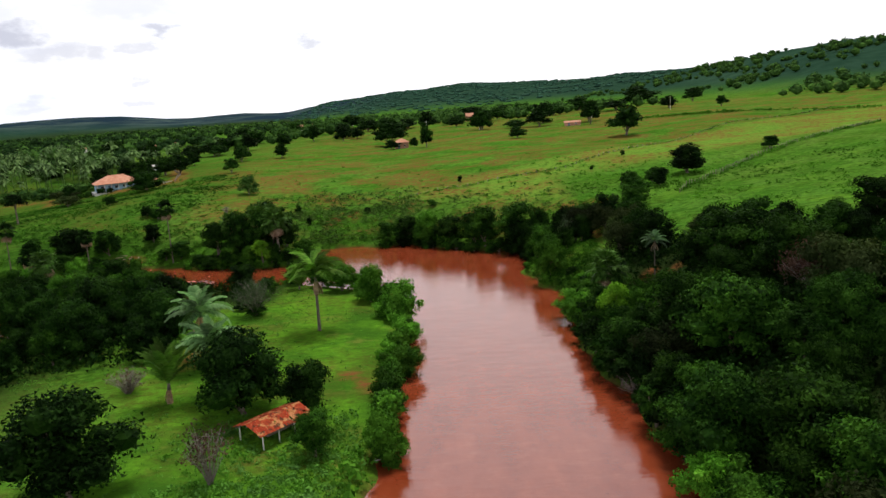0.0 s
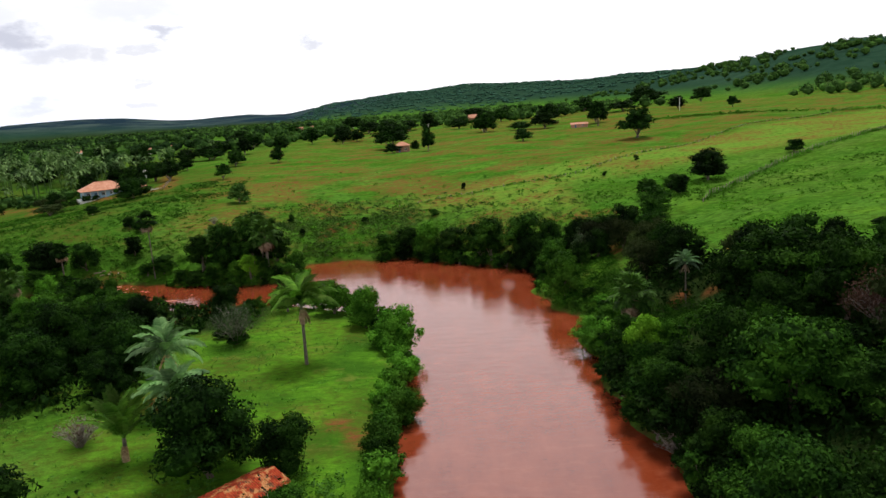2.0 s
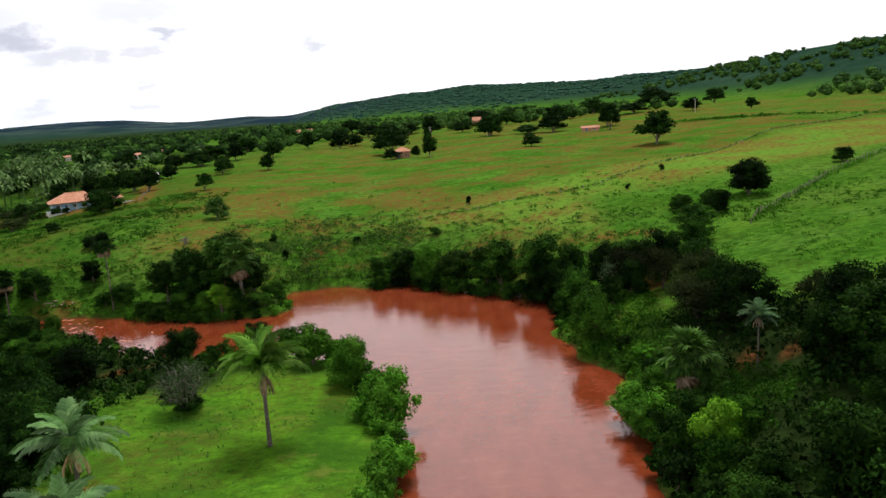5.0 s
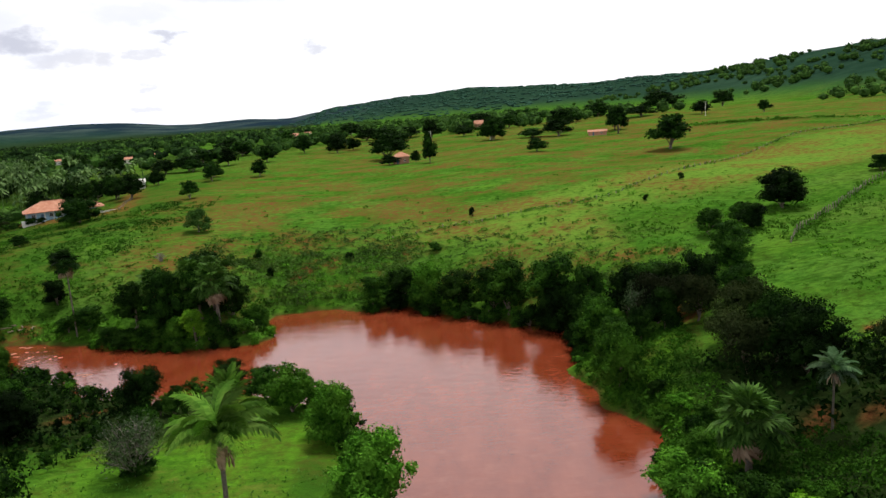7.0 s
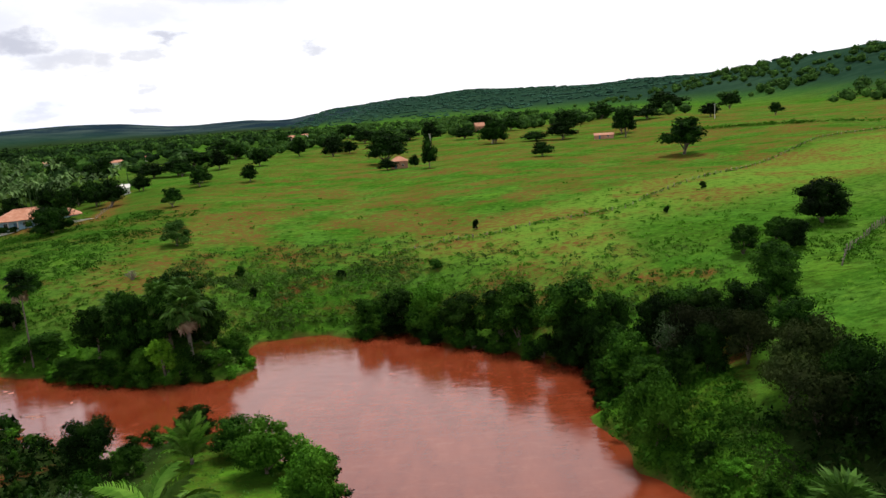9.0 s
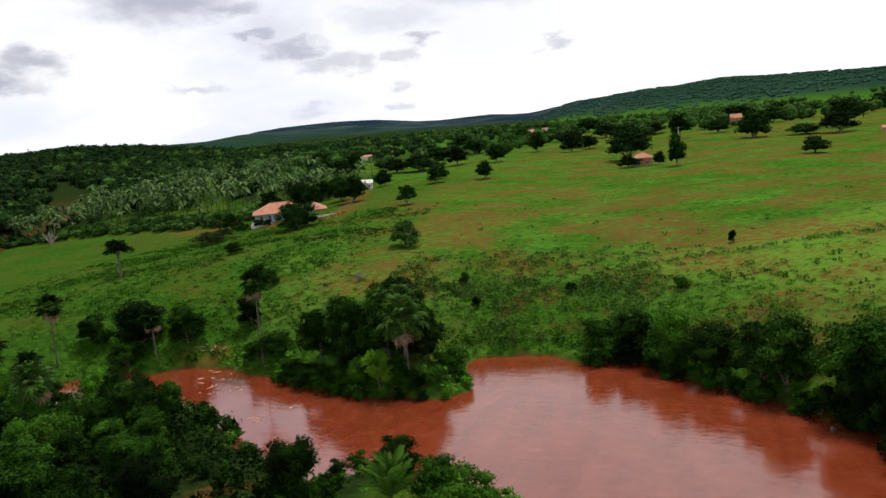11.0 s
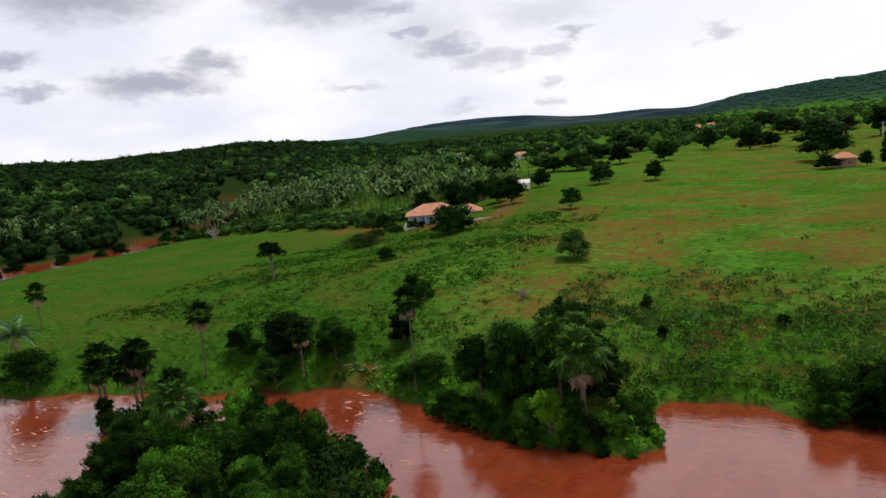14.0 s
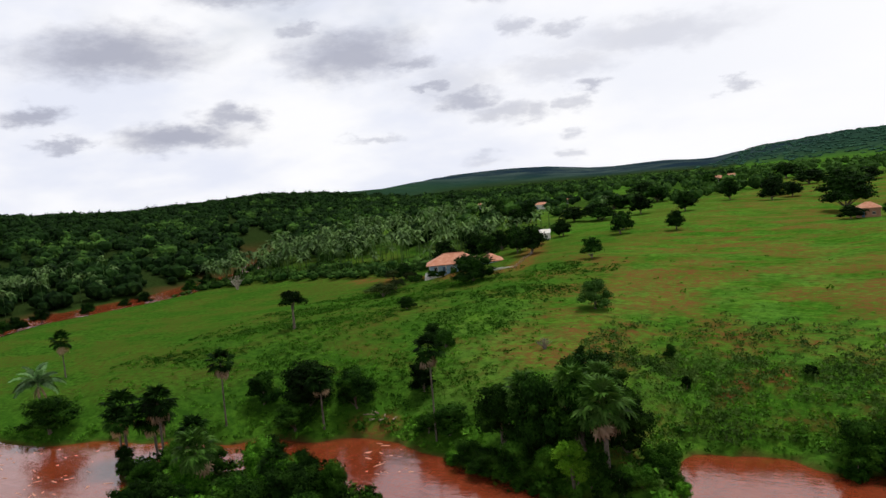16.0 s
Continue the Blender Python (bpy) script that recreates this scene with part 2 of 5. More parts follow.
def ground_material():
    m, n, link = blank("meadow_grass_and_red_earth")

    def zone(name):
        a = n("ShaderNodeAttribute")
        a.attribute_name = name
        return a.outputs["Fac"]

    wide, mid, small, fine = place_noise(n, link, 0.012, 4), place_noise(n, link, 0.06, 5, 0.6), place_noise(n, link, 0.75, 6, 0.72, (0.8, 1.2, 1)), place_noise(n, link, 4.0, 3)
    grass = mixed(n, link, ranged(n, link, wide, 0.38, 0.62), (0.052, 0.168, 0.016), (0.082, 0.166, 0.024))
    grass = mixed(n, link, ranged(n, link, place_noise(n, link, 0.11, 6, 0.7, (0.8, 1.3, 1)), 0.50, 0.66, 0, 0.75), grass, (0.105, 0.235, 0.018))
    grass = mixed(n, link, ranged(n, link, mid, 0.42, 0.60, 0, 0.85), grass, (0.034, 0.120, 0.008))
    clumpy = place_noise(n, link, 0.28, 6, 0.75, (0.7, 1.3, 1))
    grass = mixed(n, link, ranged(n, link, clumpy, 0.50, 0.61, 0, 0.7), grass, (0.028, 0.090, 0.008))
    grass = mixed(n, link, zone("pale"), grass, (0.135, 0.245, 0.030))
    grass = mixed(n, link, ranged(n, link, small, 0.50, 0.64, 0, 0.85), grass, (0.018, 0.056, 0.005))
    grass = mixed(n, link, ranged(n, link, small, 0.47, 0.34, 0, 0.6), grass, (0.115, 0.235, 0.022))
    deep = mixed(n, link, ranged(n, link, small, 0.40, 0.60), (0.046, 0.125, 0.011), (0.013, 0.050, 0.005))
    deep = mixed(n, link, ranged(n, link, mid, 0.45, 0.62, 0, 0.6), deep, (0.026, 0.085, 0.008))
    grass = mixed(n, link, timed(n, link, zone("deep"), 0.85), grass, deep)
    lush = mixed(n, link, ranged(n, link, small, 0.38, 0.66), (0.096, 0.245, 0.014), (0.036, 0.115, 0.008))
    lush = mixed(n, link, ranged(n, link, place_noise(n, link, 0.1, 5, 0.6), 0.42, 0.62, 0, 0.85), lush, (0.028, 0.088, 0.008))
    lush = mixed(n, link, ranged(n, link, place_noise(n, link, 0.16, 5, 0.7, (1, 1.6, 1)), 0.56, 0.68, 0, 0.6), lush, (0.15, 0.17, 0.03))
    lush = mixed(n, link, ranged(n, link, clumpy, 0.52, 0.64, 0, 0.55), lush, (0.030, 0.10, 0.008))
    c = mixed(n, link, zone("lush"), grass, lush)
    dry = place_noise(n, link, 0.050, 8, 0.72, (0.8, 1.3, 1))
    bare = timed(n, link, ranged(n, link, dry, 0.445, 0.56), zone("earth"))
    bare = timed(n, link, bare, ranged(n, link, small, 0.40, 0.58, 0.12, 0.95))
    c = mixed(n, link, bare, c, (0.160, 0.067, 0.024))
    # woodland floor painted almost black, shade under the trees put into its colour
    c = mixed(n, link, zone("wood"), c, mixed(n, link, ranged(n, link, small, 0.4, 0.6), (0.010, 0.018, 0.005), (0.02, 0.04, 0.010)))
    # hill colours carry painted haze: teal first, bluer with distance
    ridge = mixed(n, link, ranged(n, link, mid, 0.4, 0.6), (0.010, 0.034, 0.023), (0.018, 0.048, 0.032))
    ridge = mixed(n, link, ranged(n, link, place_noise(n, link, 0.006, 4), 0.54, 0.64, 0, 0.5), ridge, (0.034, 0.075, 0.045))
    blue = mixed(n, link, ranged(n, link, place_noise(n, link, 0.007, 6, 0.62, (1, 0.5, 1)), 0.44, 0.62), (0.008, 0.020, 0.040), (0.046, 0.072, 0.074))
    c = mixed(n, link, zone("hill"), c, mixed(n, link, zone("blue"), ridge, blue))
    c = mixed(n, link, timed(n, link, zone("track"), ranged(n, link, small, 0.36, 0.58, 0.0, 0.9)), c, (0.19, 0.062, 0.026))
    c = mixed(n, link, zone("mud"), c, (0.085, 0.038, 0.018))
    c = mixed(n, link, ranged(n, link, fine, 0.35, 0.7, 0, 0.35), c, (0.03, 0.045, 0.01))
    s = finish(n, link, c, 0.95, small, 0.7, 0.5, (("Specular IOR Level", 0.0),))
    link(s.outputs[0], n("ShaderNodeOutputMaterial").inputs[0])
    return m


def water_material():
    m, n, link = blank("muddy_river_water")
    streak = place_noise(n, link, 0.16, 5, 0.6, (1.6, 0.6, 1))
    tint = mixed(n, link, ranged(n, link, streak, 0.35, 0.68), (0.155, 0.026, 0.009), (0.205, 0.042, 0.017))
    eddy = place_noise(n, link, 0.5, 6, 0.7, (0.6, 1.1, 1))
    tint = mixed(n, link, ranged(n, link, eddy, 0.52, 0.75, 0, 0.4), tint, (0.27, 0.085, 0.045))
    rapid = n("ShaderNodeAttribute")
    rapid.attribute_name = "rapid"
    normal = None
    for scale, detail, stretch, strength, depth in ((0.10, 4, (0.8, 1.1, 1), 0.3, 0.22), (0.42, 5, (0.6, 1.4, 1), 0.5, 0.09), (1.6, 4, (0.5, 1.4, 1), 0.5, 0.028)):
        b = n("ShaderNodeBump")
        b.inputs["Distance"].default_value = depth
        link(ranged(n, link, rapid.outputs["Fac"], 0, 1, strength, 1.0), b.inputs["Strength"])
        link(place_noise(n, link, scale, detail, 0.6, stretch), b.inputs["Height"])
        if normal is not None:
            link(normal, b.inputs["Normal"])
        normal = b.outputs[0]
    s = finish(n, link, tint, 0.07, None, extra=(("IOR", 1.85), ("Specular IOR Level", 0.5)))
    link(normal, s.inputs["Normal"])
    link(s.outputs[0], n("ShaderNodeOutputMaterial").inputs[0])
    return m


GROUND, WATER = ground_material(), water_material()
# darkest tones sit near black, deepening the crowns' shade by colour
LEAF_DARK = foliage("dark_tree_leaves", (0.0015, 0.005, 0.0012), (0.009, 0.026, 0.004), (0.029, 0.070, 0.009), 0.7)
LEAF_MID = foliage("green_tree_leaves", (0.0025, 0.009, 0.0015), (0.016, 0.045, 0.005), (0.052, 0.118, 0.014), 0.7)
LEAF_FRESH = foliage("fresh_bank_leaves", (0.016, 0.05, 0.005), (0.055, 0.145, 0.012), (0.105, 0.225, 0.025), 0.7)
LEAF_LIME = foliage("lime_green_leaves", (0.06, 0.15, 0.008), (0.12, 0.25, 0.015), (0.16, 0.29, 0.025), 0.7)
LEAF_WEED = foliage("pasture_weed_leaves", (0.045, 0.135, 0.010), (0.072, 0.185, 0.014), (0.095, 0.20, 0.02), 0.8, False)
LEAF_HERB = foliage("meadow_herb_leaves", (0.035, 0.11, 0.010), (0.085, 0.21, 0.022), (0.11, 0.22, 0.06), 0.7, False)
LEAF_BROWN = foliage("brownish_tree_leaves", (0.012, 0.018, 0.006), (0.026, 0.038, 0.011), (0.045, 0.052, 0.018), 0.8)
LEAF_PALM = foliage("palm_leaves", (0.045, 0.11, 0.014), (0.12, 0.22, 0.035), (0.17, 0.25, 0.05), 0.45)
LEAF_LOOSE = foliage("loose_bush_leaves", (0.016, 0.045, 0.008), (0.036, 0.082, 0.016), (0.055, 0.105, 0.025), 0.8, False)
LEAF_SLOPE = foliage("bank_slope_leaves", (0.014, 0.050, 0.004), (0.040, 0.115, 0.010), (0.07, 0.165, 0.016), 0.8, False)
LEAF_SCRUB = foliage("bank_scrub_leaves", (0.032, 0.074, 0.012), (0.062, 0.122, 0.022), (0.10, 0.15, 0.038), 0.8, False)
LEAF_FAN = foliage("fan_palm_leaves", (0.020, 0.058, 0.008), (0.062, 0.135, 0.020), (0.10, 0.165, 0.04), 0.5, False)
# pale grey-green, raised further to hold the fronds' sky gloss in the colour
LEAF_BLUE = foliage("bluish_palm_leaves", (0.07, 0.135, 0.055), (0.17, 0.26, 0.125), (0.22, 0.30, 0.16), 0.4)
LEAF_DEAD = foliage("dead_palm_leaves", (0.22, 0.13, 0.07), (0.42, 0.28, 0.17), (0.5, 0.36, 0.24), 0.9, False)
LEAF_FAR = foliage("distant_leaves", (0.003, 0.009, 0.003), (0.012, 0.032, 0.008), (0.030, 0.066, 0.015), 0.9, False)
LEAF_VALLEY = foliage("valley_leaves", (0.010, 0.033, 0.007), (0.042, 0.098, 0.018), (0.095, 0.17, 0.036), 0.9, False)
# greens shifted to teal, distance haze mixed into the colour
LEAF_HAZED = foliage("hazed_hill_leaves", (0.026, 0.072, 0.050), (0.034, 0.088, 0.060), (0.042, 0.100, 0.066), 0.9, False)
LEAF_GROVE = foliage("grove_palm_leaves", (0.036, 0.078, 0.020), (0.10, 0.16, 0.056), (0.17, 0.235, 0.105), 0.8, False)
BARK = surface("grey_brown_bark", (0.10, 0.075, 0.055), (0.16, 0.125, 0.095), 2.0, 0.9, 0.6)
PALM_BARK = surface("palm_trunk_bark", (0.085, 0.068, 0.052), (0.17, 0.14, 0.11), 3.0, 0.9, 0.6)
WHITE_TWIG = surface("pale_dead_wood", (0.34, 0.29, 0.24), (0.46, 0.40, 0.34), 3.0, 0.9, 0.4)
TWIG = surface("grey_twigs", (0.15, 0.12, 0.11), (0.24, 0.20, 0.18), 3.0, 0.9, 0.4)

PLASTER = surface("white_plaster", (0.74, 0.72, 0.68), (0.66, 0.63, 0.58), 0.6, 0.9, 0.2)
BLUE_WALL = surface("pale_blue_painted_wall", (0.28, 0.46, 0.60), (0.34, 0.52, 0.64), 0.5, 0.8, 0.2)
PINK_WALL = surface("bare_brick_wall", (0.42, 0.2, 0.13), (0.5, 0.27, 0.18), 1.0, 0.9, 0.4)
ROOF_TILE = surface("terracotta_roof_tiles", (0.40, 0.16, 0.09), (0.52, 0.26, 0.17), 0.7, 0.9, 0.6, 0.08, (0.26, 0.10, 0.06))
DARK_GLASS = surface("dark_window_glass", (0.02, 0.025, 0.03), (0.03, 0.035, 0.04), 1.0, 0.15, 0.0)
DOOR_PAINT = surface("dark_blue_door_paint", (0.05, 0.12, 0.22), (0.07, 0.15, 0.26), 2.0, 0.6, 0.2)
POST_WOOD = surface("weathered_post_wood", (0.16, 0.13, 0.10), (0.25, 0.21, 0.17), 3.0, 0.9, 0.5)
WHITE_POST = surface("whitewashed_post", (0.62, 0.58, 0.52), (0.72, 0.69, 0.64), 3.0, 0.9, 0.3)
DRIFT = surface("grey_driftwood", (0.22, 0.15, 0.11), (0.34, 0.25, 0.19), 2.0, 0.9, 0.5)
FOAM = surface("pale_river_foam", (0.46, 0.22, 0.14), (0.58, 0.33, 0.24), 1.5, 0.6, 0.3)


def old_tiles():
    """Clay tiles, each fired or weathered its own shade, some pale with lichen."""
    m, n, link = blank("old_clay_tiles")
    at = n("ShaderNodeNewGeometry")
    c = mixed(n, link, at.outputs["Random Per Island"], (0.24, 0.030, 0.014), (0.36, 0.062, 0.024))
    worn = place_noise(n, link, 0.9, 4, 0.6)
    c = mixed(n, link, ranged(n, link, worn, 0.52, 0.60), c, (0.46, 0.22, 0.09))
    c = mixed(n, link, ranged(n, link, place_noise(n, link, 1.4, 3), 0.56, 0.64, 0, 0.8), c, (0.05, 0.03, 0.02))
    s = finish(n, link, c, 0.9, extra=(("Specular IOR Level", 0.08),))
    link(s.outputs[0], n("ShaderNodeOutputMaterial").inputs[0])
    return m


OLD_TILE = old_tiles()

# ---- the lie of the land ----
# the river: centre line and half width, from downstream behind the start to the far reach
RIVER = [
    [(8, -400, 18), (9, -60, 18), (9, 40, 18), (8.8, 70, 17.5), (8.3, 100, 15.2), (8.6, 120, 14.4), (7.3, 137, 14.8), (4, 152, 16.8), (0.5, 170, 19),
     (-2, 188, 17.2), (-16, 199, 15.6), (-27, 205.5, 10.8)],
    [(-18, 188, 15), (-32, 192, 6.5)], [(0, 180, 17), (9, 180.5, 16)], [(17, 139, 7.5), (18.5, 146, 7.5)], [(18, 119, 6.2), (19, 122, 6.2)], [(-43, 176, 8.6), (-56, 178.5, 7.6)], [(-27, 207, 9), (-33.8, 210.3, 5.2)],
    [(-137, 170, 15.0), (-119, 155, 18), (-107, 136, 20), (-116, 90, 18), (-130, 20, 16), (-150, -120, 16)],
    [(0, 171, 18), (-22, 177, 12.5), (-38, 182.5, 10.5), (-52, 184.5, 9.8), (-67, 189.5, 8.6), (-84, 198.5, 7.4), (-100, 194, 7), (-118, 188.5, 5.2), (-133, 184, 6.5),
     (-150, 168, 14), (-215, 160, 14), (-297, 195, 15), (-333, 270, 15), (-324, 340, 14), (-352, 430, 12), (-470, 560, 9)],
]


def smooth(a, b, v):
    k = np.clip((v - a) / (b - a), 0, 1)
    return k * k * (3 - 2 * k)


def shore(x, y):
    """How far a place lies from the water's edge: negative in the river."""
    best = np.full(np.shape(x), 1e9)
    for (ax, ay, aw), (bx, by, bw) in (p for arm in RIVER for p in zip(arm, arm[1:])):
        dx, dy = bx - ax, by - ay
        k = np.clip(((x - ax) * dx + (y - ay) * dy) / (dx * dx + dy * dy), 0, 1)
        best = np.minimum(best, np.hypot(x - ax - k * dx, y - ay - k * dy) - aw - k * (bw - aw))
    return best + 0.9 * np.sin(x * 0.31 + 1.7 * np.sin(y * 0.19)) + 0.6 * np.sin(y * 0.47 + x * 0.23)


def inner(x, y):
    """1 on the low land inside the river's bend, 0 elsewhere."""
    arm = np.interp(x, [-330, -215, -150, -133, -118, -100, -84, -67, -40, 10], [195, 160, 168, 184, 188.5, 194, 199, 188, 184, 172])
    return np.where((x < 9) & (y < arm), 1.0, 0.0)


def relief(x, y, d):
    """The far hills: ridges by bearing from the bend."""
    r = np.hypot(x, y - 100)
    b = np.degrees(np.arctan2(x, y - 100))
    b = np.where(b < -150, b + 360, b)
    near = np.interp(b, HILL_BEARING, HILL_NEAR)
    top = np.interp(b, HILL_BEARING, HILL_TOP)
    wave = 1 + 0.04 * np.sin(x * 0.004 + y * 0.002) + 0.03 * np.sin(x * 0.013 - y * 0.009)
    return top * wave * smooth(near * 0.45, near, r) 


HILL_BEARING = [-150, -90, -62, -55, -50, -45, -35, -30.5, -26.7, -23, -19, -14.4, -11.5, -7.6, -2.5, 2.7, 10, 16.6, 22, 31, 60, 120, 210]
HILL_NEAR = [1000, 1000, 1000, 1000, 1100, 1200, 2000, 3400, 3600, 3800, 4000, 4200, 4200, 3400, 3000, 2800, 2400, 2000, 1700, 1300, 1200, 1200, 1000]
HILL_TOP = [22, 22, 24, 16, 20, 26, 26, 64, 70, 64, 36, 50, 36, 68, 84, 88, 64, 61, 60, 76, 70, 50, 22]


def hill_share(x, y):
    """0 in the valley, 1 on the wooded hills."""
    b = np.degrees(np.arctan2(x, y - 100))
    near = np.interp(np.where(b < -150, b + 360, b), HILL_BEARING, HILL_NEAR)
    r = np.hypot(x, y - 100)
    return smooth(near * 0.50, near * 0.66, r) * smooth(-43, -34, b)


def height(x, y):
    x, y = np.asarray(x, float), np.asarray(y, float)
    d = shore(x, y)
    e = np.maximum(d, 0)
    west = 1 - 0.75 * smooth(85, 230, -x) * smooth(460, 300, y)
    meadow = (15.0 * (1 - np.exp(-e / 21)) + 0.02 * np.minimum(e, 400)) * west
    low = 1.7 * (1 - np.exp(-e / 2.5)) + 0.012 * np.minimum(e, 300)
    m = inner(x, y)
    h = m * low + (1 - m) * meadow
    h = h + smooth(10, 80, e) * (0.7 * np.sin(x * 0.05 + 0.8 * np.sin(y * 0.04)) + 0.5 * np.sin(y * 0.07 + x * 0.02))
    h = h + (1 - m) * np.minimum(0.02 * np.maximum(x + 20, 0), 5) * smooth(30, 120, e)
    h = h + relief(x, y, d)
    return np.where(d < 0, np.maximum(-2.5, d * 0.6), h)


def sheet(name, verts, faces, material, flat=True):
    me = bpy.data.meshes.new(name)
    me.from_pydata(verts, [], faces)
    if not flat:
        me.polygons.foreach_set("use_smooth", [True] * len(me.polygons))
    me.materials.append(material)
    me.update()
    return me


def part(name, me, parent=None, label="", m=None):
    ob = new(name, me)
    if parent is not None:
        ob.parent = parent
    if m is not None:
        ob.matrix_basis = m
    return tagged(ob, label)


def grid_steps(near_lo, near_hi, step, far, grow=1.16):
    mid = list(np.arange(near_lo, near_hi + step / 2, step))
    up, down, s = [mid[-1]], [mid[0]], step
    while up[-1] < far:
        s *= grow
        up.append(up[-1] + s)
    s = step
    while down[-1] > -far:
        s *= grow
        down.append(down[-1] - s)
    return np.array(down[:0:-1] + mid + up[1:])


TRACKS = [
    ([(-150, 321), (-124, 303), (-106, 301), (-112, 326), (-138, 392)], 5.0),
    ([(-195, 337), (-172, 330), (-161, 307), (-150, 300)], 4.5),
    ([(-93, 206), (-86, 209)], 2.2), ([(37, 176), (38, 166)], 1.0), ([(55, 147), (59, 145)], 2.0), ([(38, 129.5), (43, 128)], 1.2), ([(-55, 158.5), (-52, 160)], 2.0),
    ([(-34, 226), (-26, 231)], 2.4), ([(-12, 98), (-14, 104)], 2.5), ([(-41, 112), (-44, 117)], 3.0), ([(36, 206), (46, 200)], 2.0),
]


def way_off(x, y, line):
    """How far places lie from a line of points."""
    best = np.full(np.shape(x), 1e9)
    for (ax, ay), (bx, by) in zip(line, line[1:]):
        k = np.clip(((x - ax) * (bx - ax) + (y - ay) * (by - ay)) / ((bx - ax) ** 2 + (by - ay) ** 2), 0, 1)
        best = np.minimum(best, np.hypot(x - ax - k * (bx - ax), y - ay - k * (by - ay)))
    return best + 1.2 * np.sin(x * 0.8 + np.sin(y * 0.9))


def patchy(x, y, size, seed):
    return 0.5 + 0.25 * (np.sin(x / size + seed) + np.sin(y / size * 1.3 + 2 * seed)) + 0.25 * np.sin((x + y) / size * 0.7 + 3 * seed) * np.sin((x - y) / size * 1.1)


def wood_line(x):
    """Where the valley's woods begin, going away from the river."""
    return np.interp(x, [-900, -335, -305, -215, -170, -152, -140, -118, -70, 0, 60, 200, 500], [180, 250, 345, 348, 338, 346, 410, 480, 560, 600, 590, 620, 500])


def build_ground():
    xs, ys = grid_steps(-190, 110, 1.6, 4600, 1.06), grid_steps(30, 270, 1.6, 4600, 1.06)
    gx, gy = np.meshgrid(xs, ys)
    z = height(gx, gy)
    d = shore(gx, gy)
    nx = len(xs)
    verts = np.stack([gx, gy, z], -1).reshape(-1, 3)
    a = (np.arange(len(ys) - 1)[:, None] * nx + np.arange(nx - 1)[None]).ravel()
    faces = np.stack([a, a + 1, a + nx + 1, a + nx], 1)
    me = sheet("ground", verts.tolist(), faces.tolist(), GROUND, False)
    m = inner(gx, gy)
    far = np.hypot(gx, gy - 100)
    zones = {
        "lush": m * smooth(-66, -30, gx) * smooth(175, 150, gy + 26 * smooth(-34, -40, gx) * smooth(140, 150, gy)) + (1 - m) * np.maximum(0.25 * smooth(10, 3, d), smooth(36, 32, gx) * (gx > 16) * smooth(112, 118, gy) * smooth(172, 164, gy)),
        "earth": np.maximum((1 - m) * smooth(6, 25, d) * smooth(900, 500, far) * (0.3 + 0.7 * smooth(-125, -60, gx)) * (1 - 0.92 * smooth(34, 42, gx) * smooth(236, 216, gy - 0.3 * gx)), 1.0 * (1 - m) * smooth(-50, -38, gx) * smooth(32, 12, gx) * smooth(258, 240, gy) * smooth(1.5, 6, d)) + 0.25 * m,
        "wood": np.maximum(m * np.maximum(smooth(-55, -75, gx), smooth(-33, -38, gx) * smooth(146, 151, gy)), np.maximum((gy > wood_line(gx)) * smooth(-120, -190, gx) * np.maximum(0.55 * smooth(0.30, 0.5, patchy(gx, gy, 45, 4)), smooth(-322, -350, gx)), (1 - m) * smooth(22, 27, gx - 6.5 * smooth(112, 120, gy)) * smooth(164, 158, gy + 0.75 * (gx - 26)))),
        "pale": (0.8 - 0.8 * smooth(34, 42, gx) * smooth(236, 216, gy - 0.3 * gx)) * smooth(-25, 5, gx) * smooth(252, 240, gy - np.maximum(gx, 0) * 0.62) * smooth(14, 30, d) + 0.8 * (1 - m) * smooth(20, 8, wood_line(gx) - gy) * smooth(-6, 2, wood_line(gx) - gy) * smooth(-165, -190, gx) * smooth(-318, -295, gx),
        "deep": (1 - m) * smooth(-62, -120, gx + 8 * np.sin(gy * 0.06)) * smooth(430, 340, gy),
        "track": np.maximum.reduce([smooth(wide, wide * 0.4, way_off(gx, gy, line)) for line, wide in TRACKS]),
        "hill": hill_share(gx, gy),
        # how much blue haze is painted over the hills, growing with range
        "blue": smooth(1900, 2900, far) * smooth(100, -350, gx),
        "mud": smooth(0.7, -0.3, d),
    }
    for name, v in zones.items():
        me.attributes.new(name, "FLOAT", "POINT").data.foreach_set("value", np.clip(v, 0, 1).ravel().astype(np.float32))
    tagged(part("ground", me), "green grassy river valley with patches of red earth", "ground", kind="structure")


build_ground()


